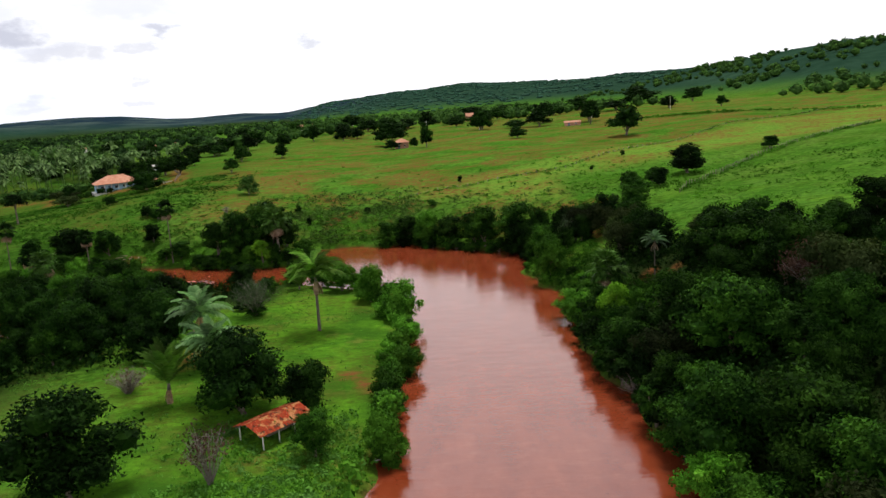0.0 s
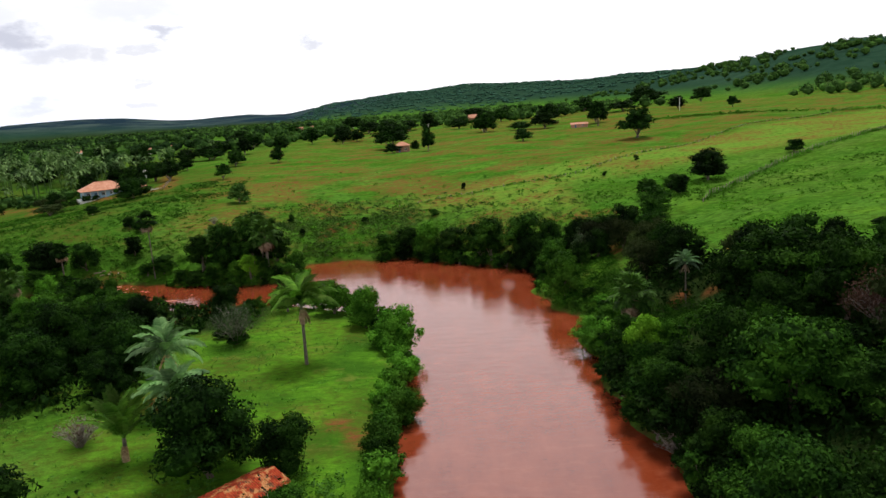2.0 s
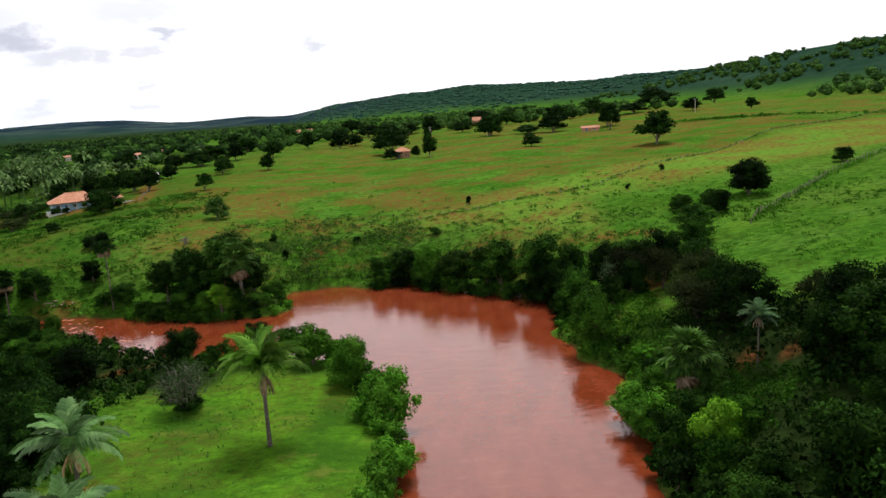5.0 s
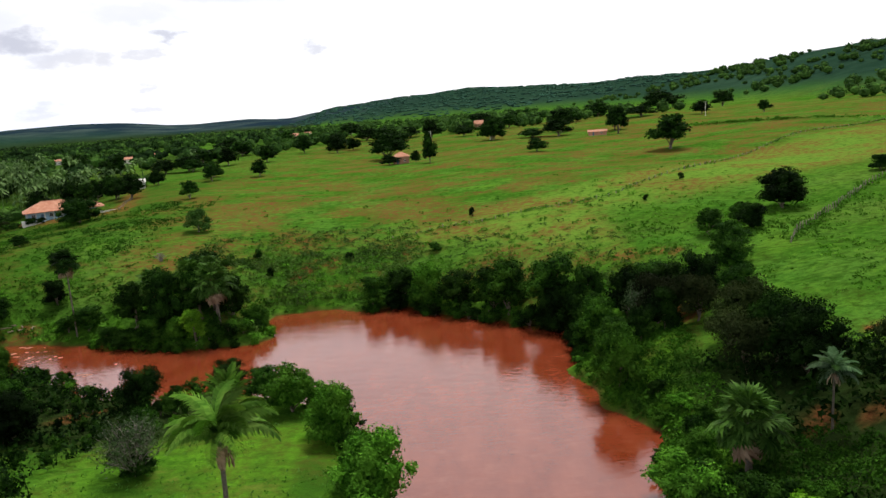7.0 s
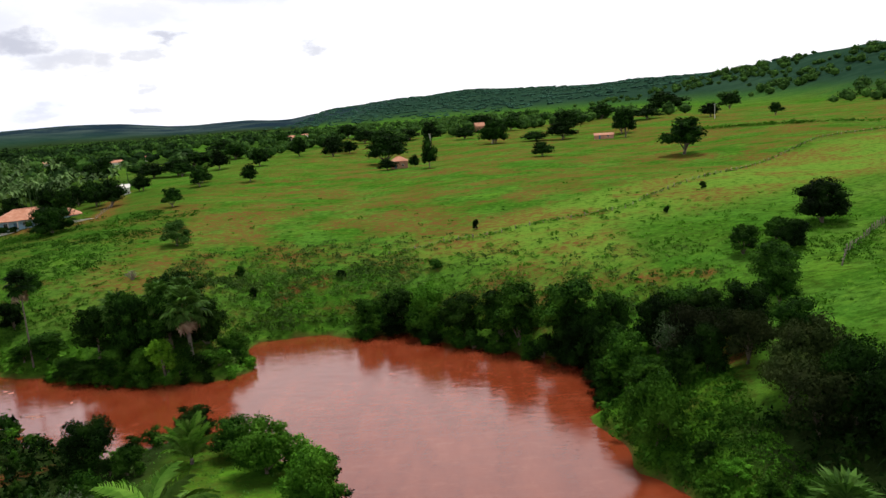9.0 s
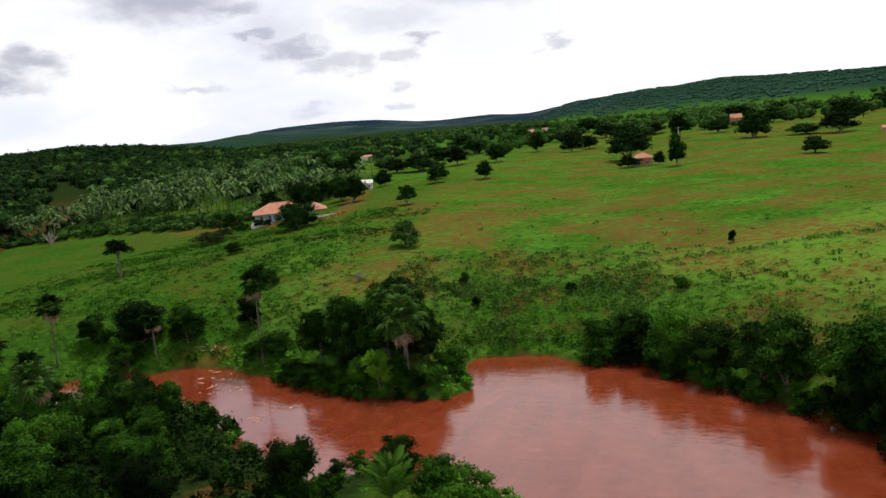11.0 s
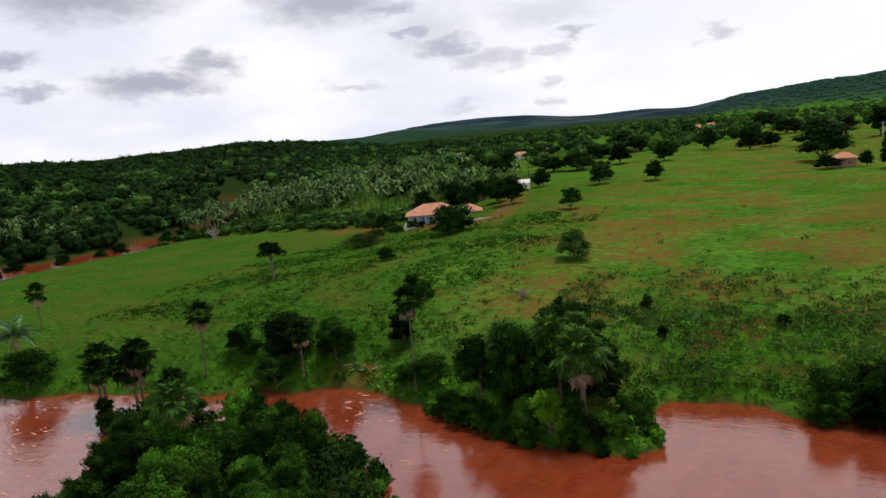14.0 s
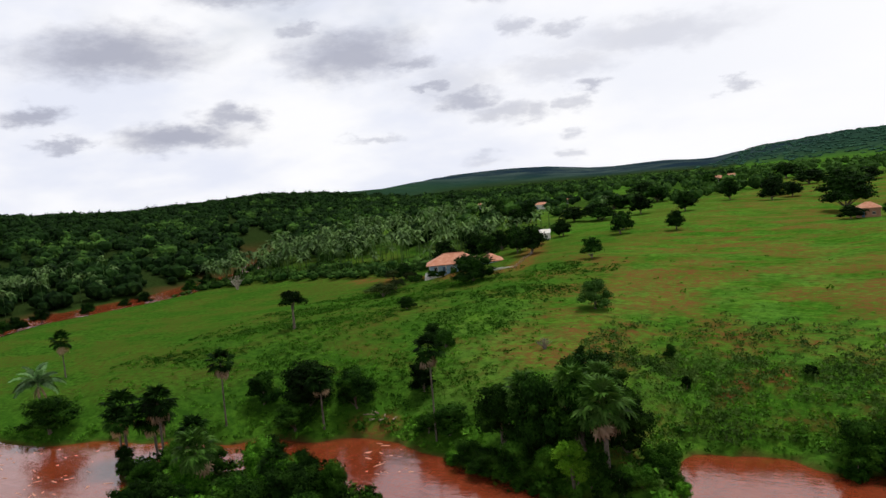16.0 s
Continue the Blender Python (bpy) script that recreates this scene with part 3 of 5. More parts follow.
def build_water():
    """One level sheet along the river, a little wider than its bed."""
    verts, faces = [], []
    xs = np.concatenate([np.arange(-420, -130, 6.0), np.arange(-130, 44, 3.0)])
    ys = np.concatenate([np.arange(-200, 40, 8.0), np.arange(40, 235, 3.0), np.arange(235, 520, 6.0)])
    gx, gy = np.meshgrid(xs, ys)
    wet = shore(gx, gy) < 5
    index = {}
    for j in range(len(ys) - 1):
        for i in range(len(xs) - 1):
            corners = [(j, i), (j, i + 1), (j + 1, i + 1), (j + 1, i)]
            if all(wet[c] for c in corners):
                for c in corners:
                    if c not in index:
                        index[c] = len(verts)
                        verts.append((gx[c], gy[c], 0.0))
                faces.append([index[c] for c in corners])
    me = sheet("water", verts, faces, WATER, False)
    # the west channel runs fast over its shallows
    fast = smooth(-62, -96, np.array(verts)[:, 0])
    me.attributes.new("rapid", "FLOAT", "POINT").data.foreach_set("value", fast.astype(np.float32))
    tagged(part("water", me), "muddy red-brown river in flood between green banks", "river", kind="structure")


build_water()


# ---- leaves and trees ----
def unit(v):
    return v / np.maximum(np.linalg.norm(v, axis=-1, keepdims=True), 1e-9)


def leaf_quads(rng, at, out, size, slim=0.55, fold=0.25):
    """Folded rhombic leaves at the given places, facing outwards."""
    k = len(at)
    side = unit(np.cross(out, rng.normal(size=(k, 3))))
    along = np.cross(out, side)
    s = (size * rng.uniform(0.6, 1.35, k))[:, None]
    if fold is None:
        v = np.stack([at - along * s * 0.8 - side * s * slim, at + along * s, at - along * s * 0.8 + side * s * slim], 1)
        return v.reshape(-1, 3), np.arange(3 * k).reshape(-1, 3)
    v = np.stack([at - along * s, at - side * s * slim + out * s * fold, at + along * s, at + side * s * slim + out * s * fold], 1)
    return v.reshape(-1, 3), np.arange(4 * k).reshape(-1, 4)


ICO = bmesh.new()
bmesh.ops.create_icosphere(ICO, subdivisions=1, radius=1)
ICO_V = np.array([v.co[:] for v in ICO.verts])
ICO_F = np.array([[v.index for v in f.verts] for f in ICO.faces])
ICO.free()


def crown(name, seed, clumps, leaf, count, material, open_air=0.0):
    """A crown of many leaves on uneven clumps (x, y, z, radius, flatness), dark at heart."""
    rng = np.random.default_rng(seed)
    c = np.array(clumps, float)
    area = c[:, 3] ** 2
    verts, faces, base = [], [], 0
    for n, (x, y, z, r, q) in enumerate(c):
        k = int(count * area[n] / area.sum() * 1.2)
        way = unit(rng.normal(size=(k, 3)))
        way[:, 2] = np.where(way[:, 2] < -0.45, -way[:, 2], way[:, 2])
        lump = 1 + 0.16 * np.sin(way @ rng.normal(size=3) * 5 + rng.uniform(0, 6)) + 0.1 * np.sin(way @ rng.normal(size=3) * 9)
        reach = (0.62 + 0.46 * rng.uniform(size=k) ** 0.7) * lump
        at = np.array([x, y, z]) + way * (reach * r)[:, None] * [1, 1, q]
        keep = np.ones(k, bool)
        for o, (ox, oy, oz, orr, oq) in enumerate(c):
            if o != n:
                keep &= (((at - [ox, oy, oz]) / [orr, orr, orr * oq]) ** 2).sum(1) > 0.5
        at, way = at[keep], way[keep]
        out = unit(way + rng.normal(size=way.shape) * 0.6 + [0, 0, 0.2])
        v, f = leaf_quads(rng, at, out, leaf * 0.82, 0.60, None)
        verts.append(v), faces.extend((f + base).tolist())
        base += len(v)
        # opaque lump added inside the clump, blocking light to darken its heart
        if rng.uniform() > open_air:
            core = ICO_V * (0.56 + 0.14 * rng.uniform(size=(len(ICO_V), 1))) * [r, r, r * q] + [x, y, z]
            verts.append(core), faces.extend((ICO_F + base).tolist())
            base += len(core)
    return sheet(name, np.concatenate(verts).tolist(), faces, material)


def tube(path, radii, sides=7):
    """Rings along a path: verts and faces of a tapered limb."""
    p = np.array(path, float)
    verts, faces = [], []
    for k in range(len(p)):
        ahead = unit(p[min(k + 1, len(p) - 1)] - p[max(k - 1, 0)])
        a = unit(np.cross(ahead, [0.31, 0.95, 0.05]))
        b = np.cross(ahead, a)
        for s in range(sides):
            w = 2 * math.pi * s / sides
            verts.append(p[k] + radii[k] * (a * math.cos(w) + b * math.sin(w)))
    for k in range(len(p) - 1):
        for s in range(sides):
            faces.append([k * sides + s, k * sides + (s + 1) % sides, (k + 1) * sides + (s + 1) % sides, (k + 1) * sides + s])
    faces.append([(len(p) - 1) * sides + s for s in range(sides)])
    return verts, faces


def joined(pieces):
    verts, faces = [], []
    for v, f in pieces:
        n = len(verts)
        verts.extend([tuple(q) for q in v])
        faces.extend([[i + n for i in q] for q in f])
    return verts, faces


def limbs(name, seed, high, spread, thick, clumps, material=None):
    """A tapered trunk that parts into limbs, one towards each large clump."""
    rng = random.Random(seed)
    fork = high
    bend = rng.uniform(-0.25, 0.25)
    pieces = [tube([(0, 0, -0.6), (bend * 0.4, 0, fork * 0.5), (bend, 0.1, fork)], [thick * 1.25, thick, thick * 0.8], 8)]
    for x, y, z, r, q in sorted(clumps, key=lambda c: -c[3])[:6]:
        mid = (x * 0.45 + bend, y * 0.45, fork + (z - fork) * 0.55)
        pieces.append(tube([(bend, 0.1, fork * 0.92), mid, (x, y, z)], [thick * 0.55, thick * 0.35, thick * 0.12], 6))
    v, f = joined(pieces)
    return sheet(name, v, f, material or BARK, False)


def make_tree(name, label, seed, wide, tall, clear, clump_count, leaf, count, material, flat=0.8, open_air=0.0, group=""):
    """A tree of its own width and height in metres; clear: how high its crown begins, as a share of its height."""
    rng = random.Random(seed)
    clumps = []
    bottom = tall * clear
    for k in range(clump_count):
        ring = (k + 0.5) / clump_count
        turn = k * 2.4 + rng.uniform(-0.5, 0.5)
        up = rng.uniform(0.18, 0.86)
        swell = math.sin(math.pi * min(1, 0.22 + 0.72 * up))
        out = wide * 0.5 * swell * math.sqrt(ring) * rng.uniform(0.62, 0.9)
        r = wide * rng.uniform(0.10, 0.20) * (1.15 - 0.3 * ring)
        z = bottom + (tall - bottom) * up
        z = min(z, tall - r * flat * 0.8)
        z = max(z, bottom + r * flat * 0.55)
        clumps.append((out * math.cos(turn), out * math.sin(turn), z, r, flat * rng.uniform(0.85, 1.15)))
    clumps.append((0, 0, bottom + (tall - bottom) * 0.5, wide * 0.27, flat))
    ob = tagged(new(name), label, "tree" if "bush" not in name else "bush", group)
    part("trunk", limbs("trunk", seed, max(0.4, bottom * 0.9), wide, 0.03 * tall + 0.05, clumps), ob)
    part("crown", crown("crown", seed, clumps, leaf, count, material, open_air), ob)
    ob.location = (0, -900, -200)
    return ob


def spot(x, y, turn=0.0, size=(1, 1, 1), sink=0.0):
    return Matrix.LocRotScale((x, y, float(height(x, y)) - sink), Euler((0, 0, turn)), Vector(size))


rnd = random.Random(7)
MODELS = {}


def model(kind):
    return MODELS[kind]


def plant(kind, x, y, wide, tall, label="", turn=None, group=""):
    """A copy of a model at a place, stretched to its width and height."""
    ob, w, h = MODELS[kind]
    t = copy_thing(ob, spot(x, y, rnd.uniform(0, 6.28) if turn is None else turn, (wide / w, wide / w * rnd.uniform(0.92, 1.08), tall / h), 0.15))
    return tagged(t, label, group=group)


def add_model(kind, name, label, seed, wide, tall, *rest, **more):
    MODELS[kind] = (make_tree(name, label, seed, wide, tall, *rest, **more), wide, tall)


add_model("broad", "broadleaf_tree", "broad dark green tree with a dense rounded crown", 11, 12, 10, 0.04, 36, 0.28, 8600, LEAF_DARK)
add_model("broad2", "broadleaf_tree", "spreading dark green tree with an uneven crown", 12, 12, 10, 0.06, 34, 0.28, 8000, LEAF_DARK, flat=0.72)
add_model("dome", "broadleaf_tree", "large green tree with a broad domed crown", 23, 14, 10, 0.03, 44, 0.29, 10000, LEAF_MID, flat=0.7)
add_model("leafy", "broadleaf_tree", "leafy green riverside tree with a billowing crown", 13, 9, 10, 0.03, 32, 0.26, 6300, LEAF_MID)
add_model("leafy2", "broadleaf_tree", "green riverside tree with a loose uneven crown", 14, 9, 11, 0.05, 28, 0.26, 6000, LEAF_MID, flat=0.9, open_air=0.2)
add_model("fresh", "riverside_bush", "fresh green rounded bush at the water's edge", 15, 8, 6.5, 0.0, 28, 0.22, 6600, LEAF_FRESH)
add_model("fresh2", "riverside_bush", "light green bush overhanging the river bank", 16, 8, 6, 0.0, 26, 0.22, 6000, LEAF_FRESH, flat=0.75)
add_model("lime", "broadleaf_tree", "bright lime green tree above the river bank", 17, 7, 9, 0.05, 22, 0.25, 5000, LEAF_LIME, flat=0.95, open_air=0.2)
add_model("brown", "broadleaf_tree", "dull brownish green tree with thin foliage", 18, 11, 8, 0.08, 30, 0.24, 6400, LEAF_BROWN, flat=0.7, open_air=0.4)
add_model("dark_bush", "field_bush", "dark green round bush in the pasture", 19, 6, 5, 0.02, 18, 0.23, 3600, LEAF_DARK)
add_model("dense_bush", "garden_bush", "large dense dark bush before the farmhouse", 25, 12, 8.5, 0.0, 40, 0.3, 5000, LEAF_DARK, flat=0.85)
add_model("mid_bush", "field_bush", "green leafy bush among the grass", 20, 5, 4, 0.0, 15, 0.2, 3000, LEAF_MID)
add_model("loose_bush", "field_bush", "soft grey-green bush with thin loose foliage", 35, 6, 5.4, 0.0, 30, 0.16, 7000, LEAF_LOOSE, flat=0.95, open_air=0.15)
add_model("low_fresh", "riverside_bush", "light green bush leaning over the water's edge", 31, 4, 3, 0.0, 16, 0.17, 1200, LEAF_FRESH)
add_model("low_leafy", "riverside_bush", "green leafy bush crowding the water's edge", 32, 4, 3.6, 0.0, 16, 0.18, 1300, LEAF_MID)
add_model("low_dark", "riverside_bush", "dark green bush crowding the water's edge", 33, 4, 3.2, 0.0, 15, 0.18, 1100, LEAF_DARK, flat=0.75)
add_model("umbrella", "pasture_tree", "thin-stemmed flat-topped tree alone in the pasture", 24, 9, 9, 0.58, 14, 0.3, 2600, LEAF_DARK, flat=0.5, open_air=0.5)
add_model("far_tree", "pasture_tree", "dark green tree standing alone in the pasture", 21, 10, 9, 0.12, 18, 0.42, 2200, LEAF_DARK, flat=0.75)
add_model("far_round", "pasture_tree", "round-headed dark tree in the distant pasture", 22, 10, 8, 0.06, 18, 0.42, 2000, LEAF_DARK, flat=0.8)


def strip_frond(long, droop, leaflet, count, seed, rise=0.5):
    """A feather palm leaf: an arching rib with two rows of hanging leaflets."""
    rng = np.random.default_rng(seed)
    u = np.linspace(0, 1, 8)
    rib = np.stack([long * u * (1 - 0.16 * u), 0 * u, long * (rise * u - droop * u * u)], 1)
    pieces = [tube(rib, list(0.06 * (1.05 - u)), 4)]
    for k in range(count):
        t = 0.12 + 0.88 * k / (count - 1)
        at = np.array([np.interp(t, u, rib[:, n]) for n in range(3)])
        far = leaflet * (0.45 + 0.9 * math.sin(math.pi * min(1.0, 0.15 + 0.8 * t))) * rng.uniform(0.85, 1.1)
        for side in (-1, 1):
            tip = at + np.array([far * 0.5, side * far * 0.72, -far * rng.uniform(0.25, 0.6)])
            mid = (at + tip) / 2 + [0, 0, far * 0.13]
            w = np.array([0.085, 0, 0.02]) * (1 + leaflet * 0.3)
            pieces.append(([at - w, at + w, mid + w * 1.3, tip, mid - w * 1.3], [[0, 1, 2, 4], [4, 2, 3]]))
    return joined(pieces)


def fan_frond(long, seed, fingers=15):
    """A fan palm leaf: a stalk and a half disc of split fingers."""
    rng = np.random.default_rng(seed)
    hub = np.array([long * 0.55, 0, long * 0.16])
    pieces = [tube([(0, 0, 0), (long * 0.3, 0, long * 0.14), hub], [0.05, 0.04, 0.03], 4)]
    for k in range(fingers):
        w = math.radians(-115 + 230 * k / (fingers - 1))
        r = long * 0.5 * rng.uniform(0.85, 1.05)
        tip = hub + [r * math.cos(w), r * math.sin(w), -r * rng.uniform(0.2, 0.5)]
        mid = hub + [0.55 * r * math.cos(w), 0.55 * r * math.sin(w), -r * 0.04]
        s = np.array([-math.sin(w), math.cos(w), 0]) * r * 0.12
        pieces.append(([hub, mid - s, tip, mid + s], [[0, 1, 2, 3]]))
    return joined(pieces)


def make_palm(kind, label, seed, tall, thick, frond_me, count, dead_me=None, dead=0, lift=(75, -25), lean=0.02):
    """A palm: trunk, living leaves, and hanging dead ones."""
    rng = random.Random(seed)
    ob = tagged(new("palm_tree"), label, "palm")
    dx = lean * tall
    v, f = tube([(0, 0, -0.5), (dx * 0.2, 0, tall * 0.3), (dx * 0.6, 0, tall * 0.7), (dx, 0, tall)], [thick * 1.3, thick, thick * 0.9, thick * 0.8], 9)
    part("trunk", sheet("trunk", v, f, PALM_BARK, False), ob)
    for k in range(count):
        up = lift[0] + (lift[1] - lift[0]) * (k / (count - 1)) ** 0.8 + rng.uniform(-6, 6)
        m = Matrix.Translation((dx, 0, tall - 0.1)) @ Matrix.LocRotScale(None, Euler((rng.uniform(-0.2, 0.2), -radians(up * 0.75), k * 2.4 + rng.uniform(-0.3, 0.3))), Vector([rng.uniform(0.85, 1.12)] * 3))
        part("frond", frond_me, ob, m=m)
    for k in range(dead):
        m = Matrix.Translation((dx, 0, tall - 0.5)) @ Matrix.LocRotScale(None, Euler((rng.uniform(-0.3, 0.3), radians(rng.uniform(50, 82)), k * 2.1 + rng.uniform(-0.4, 0.4))), Vector([rng.uniform(0.75, 1.05)] * 3))
        part("dead_frond", dead_me, ob, "dry brown hanging leaf", m=m)
    ob.location = (0, -900, -200)
    MODELS[kind] = (ob, 1.0, tall)


def put_palm(kind, x, y, tall, turn=None, label="", girth=None):
    ob, w, h = MODELS[kind]
    g = girth or 1.0
    palm = tagged(copy_thing(ob, spot(x, y, rnd.uniform(0, 6.28) if turn is None else turn, (g, g, g), 0.1)), label)
    for p in palm.children:
        if p.name.startswith("trunk"):
            p.scale.z = tall / (h * g)
        else:
            p.location.z += tall / g - h
    return palm


FROND = sheet("frond", *strip_frond(6.6, 0.95, 1.3, 34, 1, 0.95), LEAF_PALM)
FROND_BLUE = sheet("frond", *strip_frond(5.2, 0.7, 1.1, 26, 2, 0.5), LEAF_BLUE)
FROND_UP = sheet("frond", *strip_frond(7.2, 0.50, 0.85, 30, 3, 0.42), LEAF_PALM)
FROND_DEAD = sheet("dead_frond", *strip_frond(3.6, 0.3, 0.5, 14, 4, 0.1), LEAF_DEAD)
FAN = sheet("frond", *fan_frond(3.3, 5, 17), LEAF_FAN)
FAN_DARK = sheet("frond", *fan_frond(3.1, 6, 13), LEAF_DARK)
FAN_DEAD = sheet("dead_frond", *fan_frond(3.0, 7, 11), LEAF_DEAD)
make_palm("feather", "feather palm with arching green leaves over a pale trunk", 1, 9, 0.26, FROND, 22, FROND_DEAD, 16, (76, -12))
make_palm("bluish", "bluish green feather palm with drooping leaves", 2, 7, 0.22, FROND_BLUE, 19, FROND_DEAD, 5, (100, -20))
make_palm("upright", "young feather palm with upright green leaves", 3, 2.6, 0.28, FROND_UP, 20, FROND_DEAD, 6, (112, 52))
make_palm("fan", "fan palm with a skirt of dry hanging leaves", 4, 8, 0.26, FAN, 30, FAN_DEAD, 18, (112, -66))
make_palm("dark_fan", "dark fan palm with brown leaves hanging under its crown", 6, 8, 0.2, FAN_DARK, 26, FAN_DEAD, 12, (110, -70))
make_palm("slim", "tall slender fan palm with a small dark crown", 5, 13, 0.15, FAN_DARK, 20, FAN_DEAD, 5, (108, -60))

# ---- trees and bushes on the low land inside the bend ----
def scatter(kinds, x0, x1, y0, y1, step, inside, low, high, seed, label="", clear=1.2):
    """Trees strewn over a stretch of land, spaced unevenly."""
    rng = random.Random(seed)
    y = y0
    while y < y1:
        x = x0
        while x < x1:
            px, py = x + rng.uniform(-0.42, 0.42) * step, y + rng.uniform(-0.42, 0.42) * step
            tall = rng.uniform(low, high)
            if inside(px, py) and float(shore(np.array(px), np.array(py))) > clear:
                plant(rng.choice(kinds), px, py, tall * rng.uniform(0.85, 1.2), tall, label)
            x += step
        y += step


MEADOW_TREES = [
    ("broad", -27.3, 91.0, 14.8, 11.2), ("broad2", -18.8, 91.0, 9.0, 6.8), ("leafy", -15.8, 77.6, 5.6, 6.2), ("broad", -41.0, 71.5, 15.5, 11.5),
    ("fresh", -7.8, 78.5, 6.2, 7.0), ("fresh2", -8.6, 94.8, 5.2, 5.0), ("fresh", -6.4, 106.0, 6.8, 5.4), ("fresh2", -6.6, 119.0, 7.4, 5.6),
    ("fresh", -8.4, 132.6, 9.6, 8.4), ("fresh", -14.8, 146.4, 8.2, 7.6), ("fresh2", -22.0, 156.5, 9.2, 7.2), ("leafy", -27.0, 162.0, 7.0, 5.6),
    ("broad", -48.5, 123.0, 9.0, 8.6), ("broad2", -50.5, 129.5, 8.0, 7.4), ("broad2", -49.0, 115.5, 7.5, 6.4), ("broad2", -44.8, 161.0, 8.6, 6.6), ("mid_bush", -39.0, 158.0, 4.6, 3.6), ("broad2", -36.8, 139.6, 5.0, 3.0), ("mid_bush", -40.0, 150.0, 5.0, 4.4), ("leafy2", -33.5, 166.0, 6.5, 6.0), ("dark_bush", -40.5, 144.0, 4.2, 3.4),
]
for row in MEADOW_TREES:
    plant(*row)

put_palm("feather", -22.5, 126.5, 10.0, 0.6)
put_palm("upright", -32.0, 160.0, 0.8, 1.1, girth=0.85)
scatter(["low_leafy", "low_leafy", "low_fresh", "low_leafy", "low_dark"], -66, -33, 143, 164, 3.7, lambda x, y: inner(np.array(x), np.array(y)) > 0.5 and x < np.interp(y, [143, 148, 153, 176], [-47, -45, -36, -34]), 1.4, 2.8, 13)
put_palm("bluish", -38.3, 111.2, 8.8, 1.0, girth=1.05)
put_palm("bluish", -32.6, 98.0, 8.0, 2.2, girth=0.95)
put_palm("upright", -38.9, 96.6, 2.9, 0.4)
put_palm("upright", -41.0, 114.0, 1.4, 1.4, girth=0.6)

# ---- the wood in the bend ----
def bend_wood(x, y):
    edge = np.interp(y, [55, 100, 108, 112, 118, 128, 136, 142, 148, 162, 190], [-54, -72, -67, -52, -48, -48, -52, -53, -55, -63, -70])
    return x < edge and inner(np.array(x), np.array(y)) > 0.5


scatter(["leafy", "broad", "broad2", "leafy2", "broad", "broad2"], -124, -46, 62, 160, 8.2, bend_wood, 5.8, 10.0, 3, clear=3.0)
scatter(["leafy", "fresh", "leafy2", "leafy", "fresh2", "broad2"], -130, -46, 160, 198, 6.2, bend_wood, 5.2, 8.0, 4, clear=2.6)

# ---- the wood on the right bank ----
def bank_wood(x, y):
    if y > 118 and (math.hypot(x - 36, y - 123.5) < 6.5 or math.hypot(x - 40, y - 129) < 6 or x < 34.5 + 0.22 * (y - 130)):
        return False
    return x > 24 and y < 158 - 0.75 * (x - 26) and x < 92


scatter(["broad", "leafy", "broad2", "leafy2", "dome", "dome", "brown"], 30, 92, 44, 152, 9.0, lambda x, y: bank_wood(x, y) and y < 126, 6.0, 11.5, 5)
scatter(["brown", "broad2", "brown", "brown", "broad"], 30, 92, 120, 162, 6.6, lambda x, y: y >= 126 and (bank_wood(x, y) or 37 < x < 45 and 134 < y < 158), 6.0, 9.0, 6)
RIGHT_BANK = [
    ("lime", 27.0, 109.7, 6.0, 9.2), ("dome", 36.1, 87.5, 16.0, 11.0), ("dome", 34.0, 63.0, 14.0, 9.5), ("leafy", 25.8, 74.9, 8.6, 8.0),
    ("leafy", 25.8, 98.8, 8.2, 7.2), ("fresh", 25.0, 124.0, 8.0, 6.2), ("leafy2", 27.0, 116.0, 7.5, 8.0), ("broad", 27.5, 91.0, 8.0, 7.0),
    ("leafy", 27.0, 83.0, 7.0, 7.5), ("fresh2", 25.5, 66.0, 7.5, 6.0), ("leafy2", 28.0, 103.0, 7.0, 8.0), ("leafy", 26.0, 57.0, 8.0, 7.5),
    ("fresh2", 24.0, 128.3, 8.4, 5.0), ("mid_bush", 27.6, 135.6, 4.6, 3.8), ("fresh2", 29.5, 147.0, 3.6, 2.0), ("mid_bush", 27.6, 150.5, 3.4, 2.2), ("fresh", 26.5, 131.5, 5.0, 3.8), ("mid_bush", 32.0, 137.0, 4.0, 3.0), ("fresh", 31.5, 116.5, 5.0, 4.0), ("mid_bush", 30.5, 141.0, 3.6, 2.6),
]
for row in RIGHT_BANK:
    plant(*row)
put_palm("fan", 29.6, 126.5, 5.6, girth=1.2)
put_palm("bluish", 38.4, 127.6, 6.8, girth=0.5)

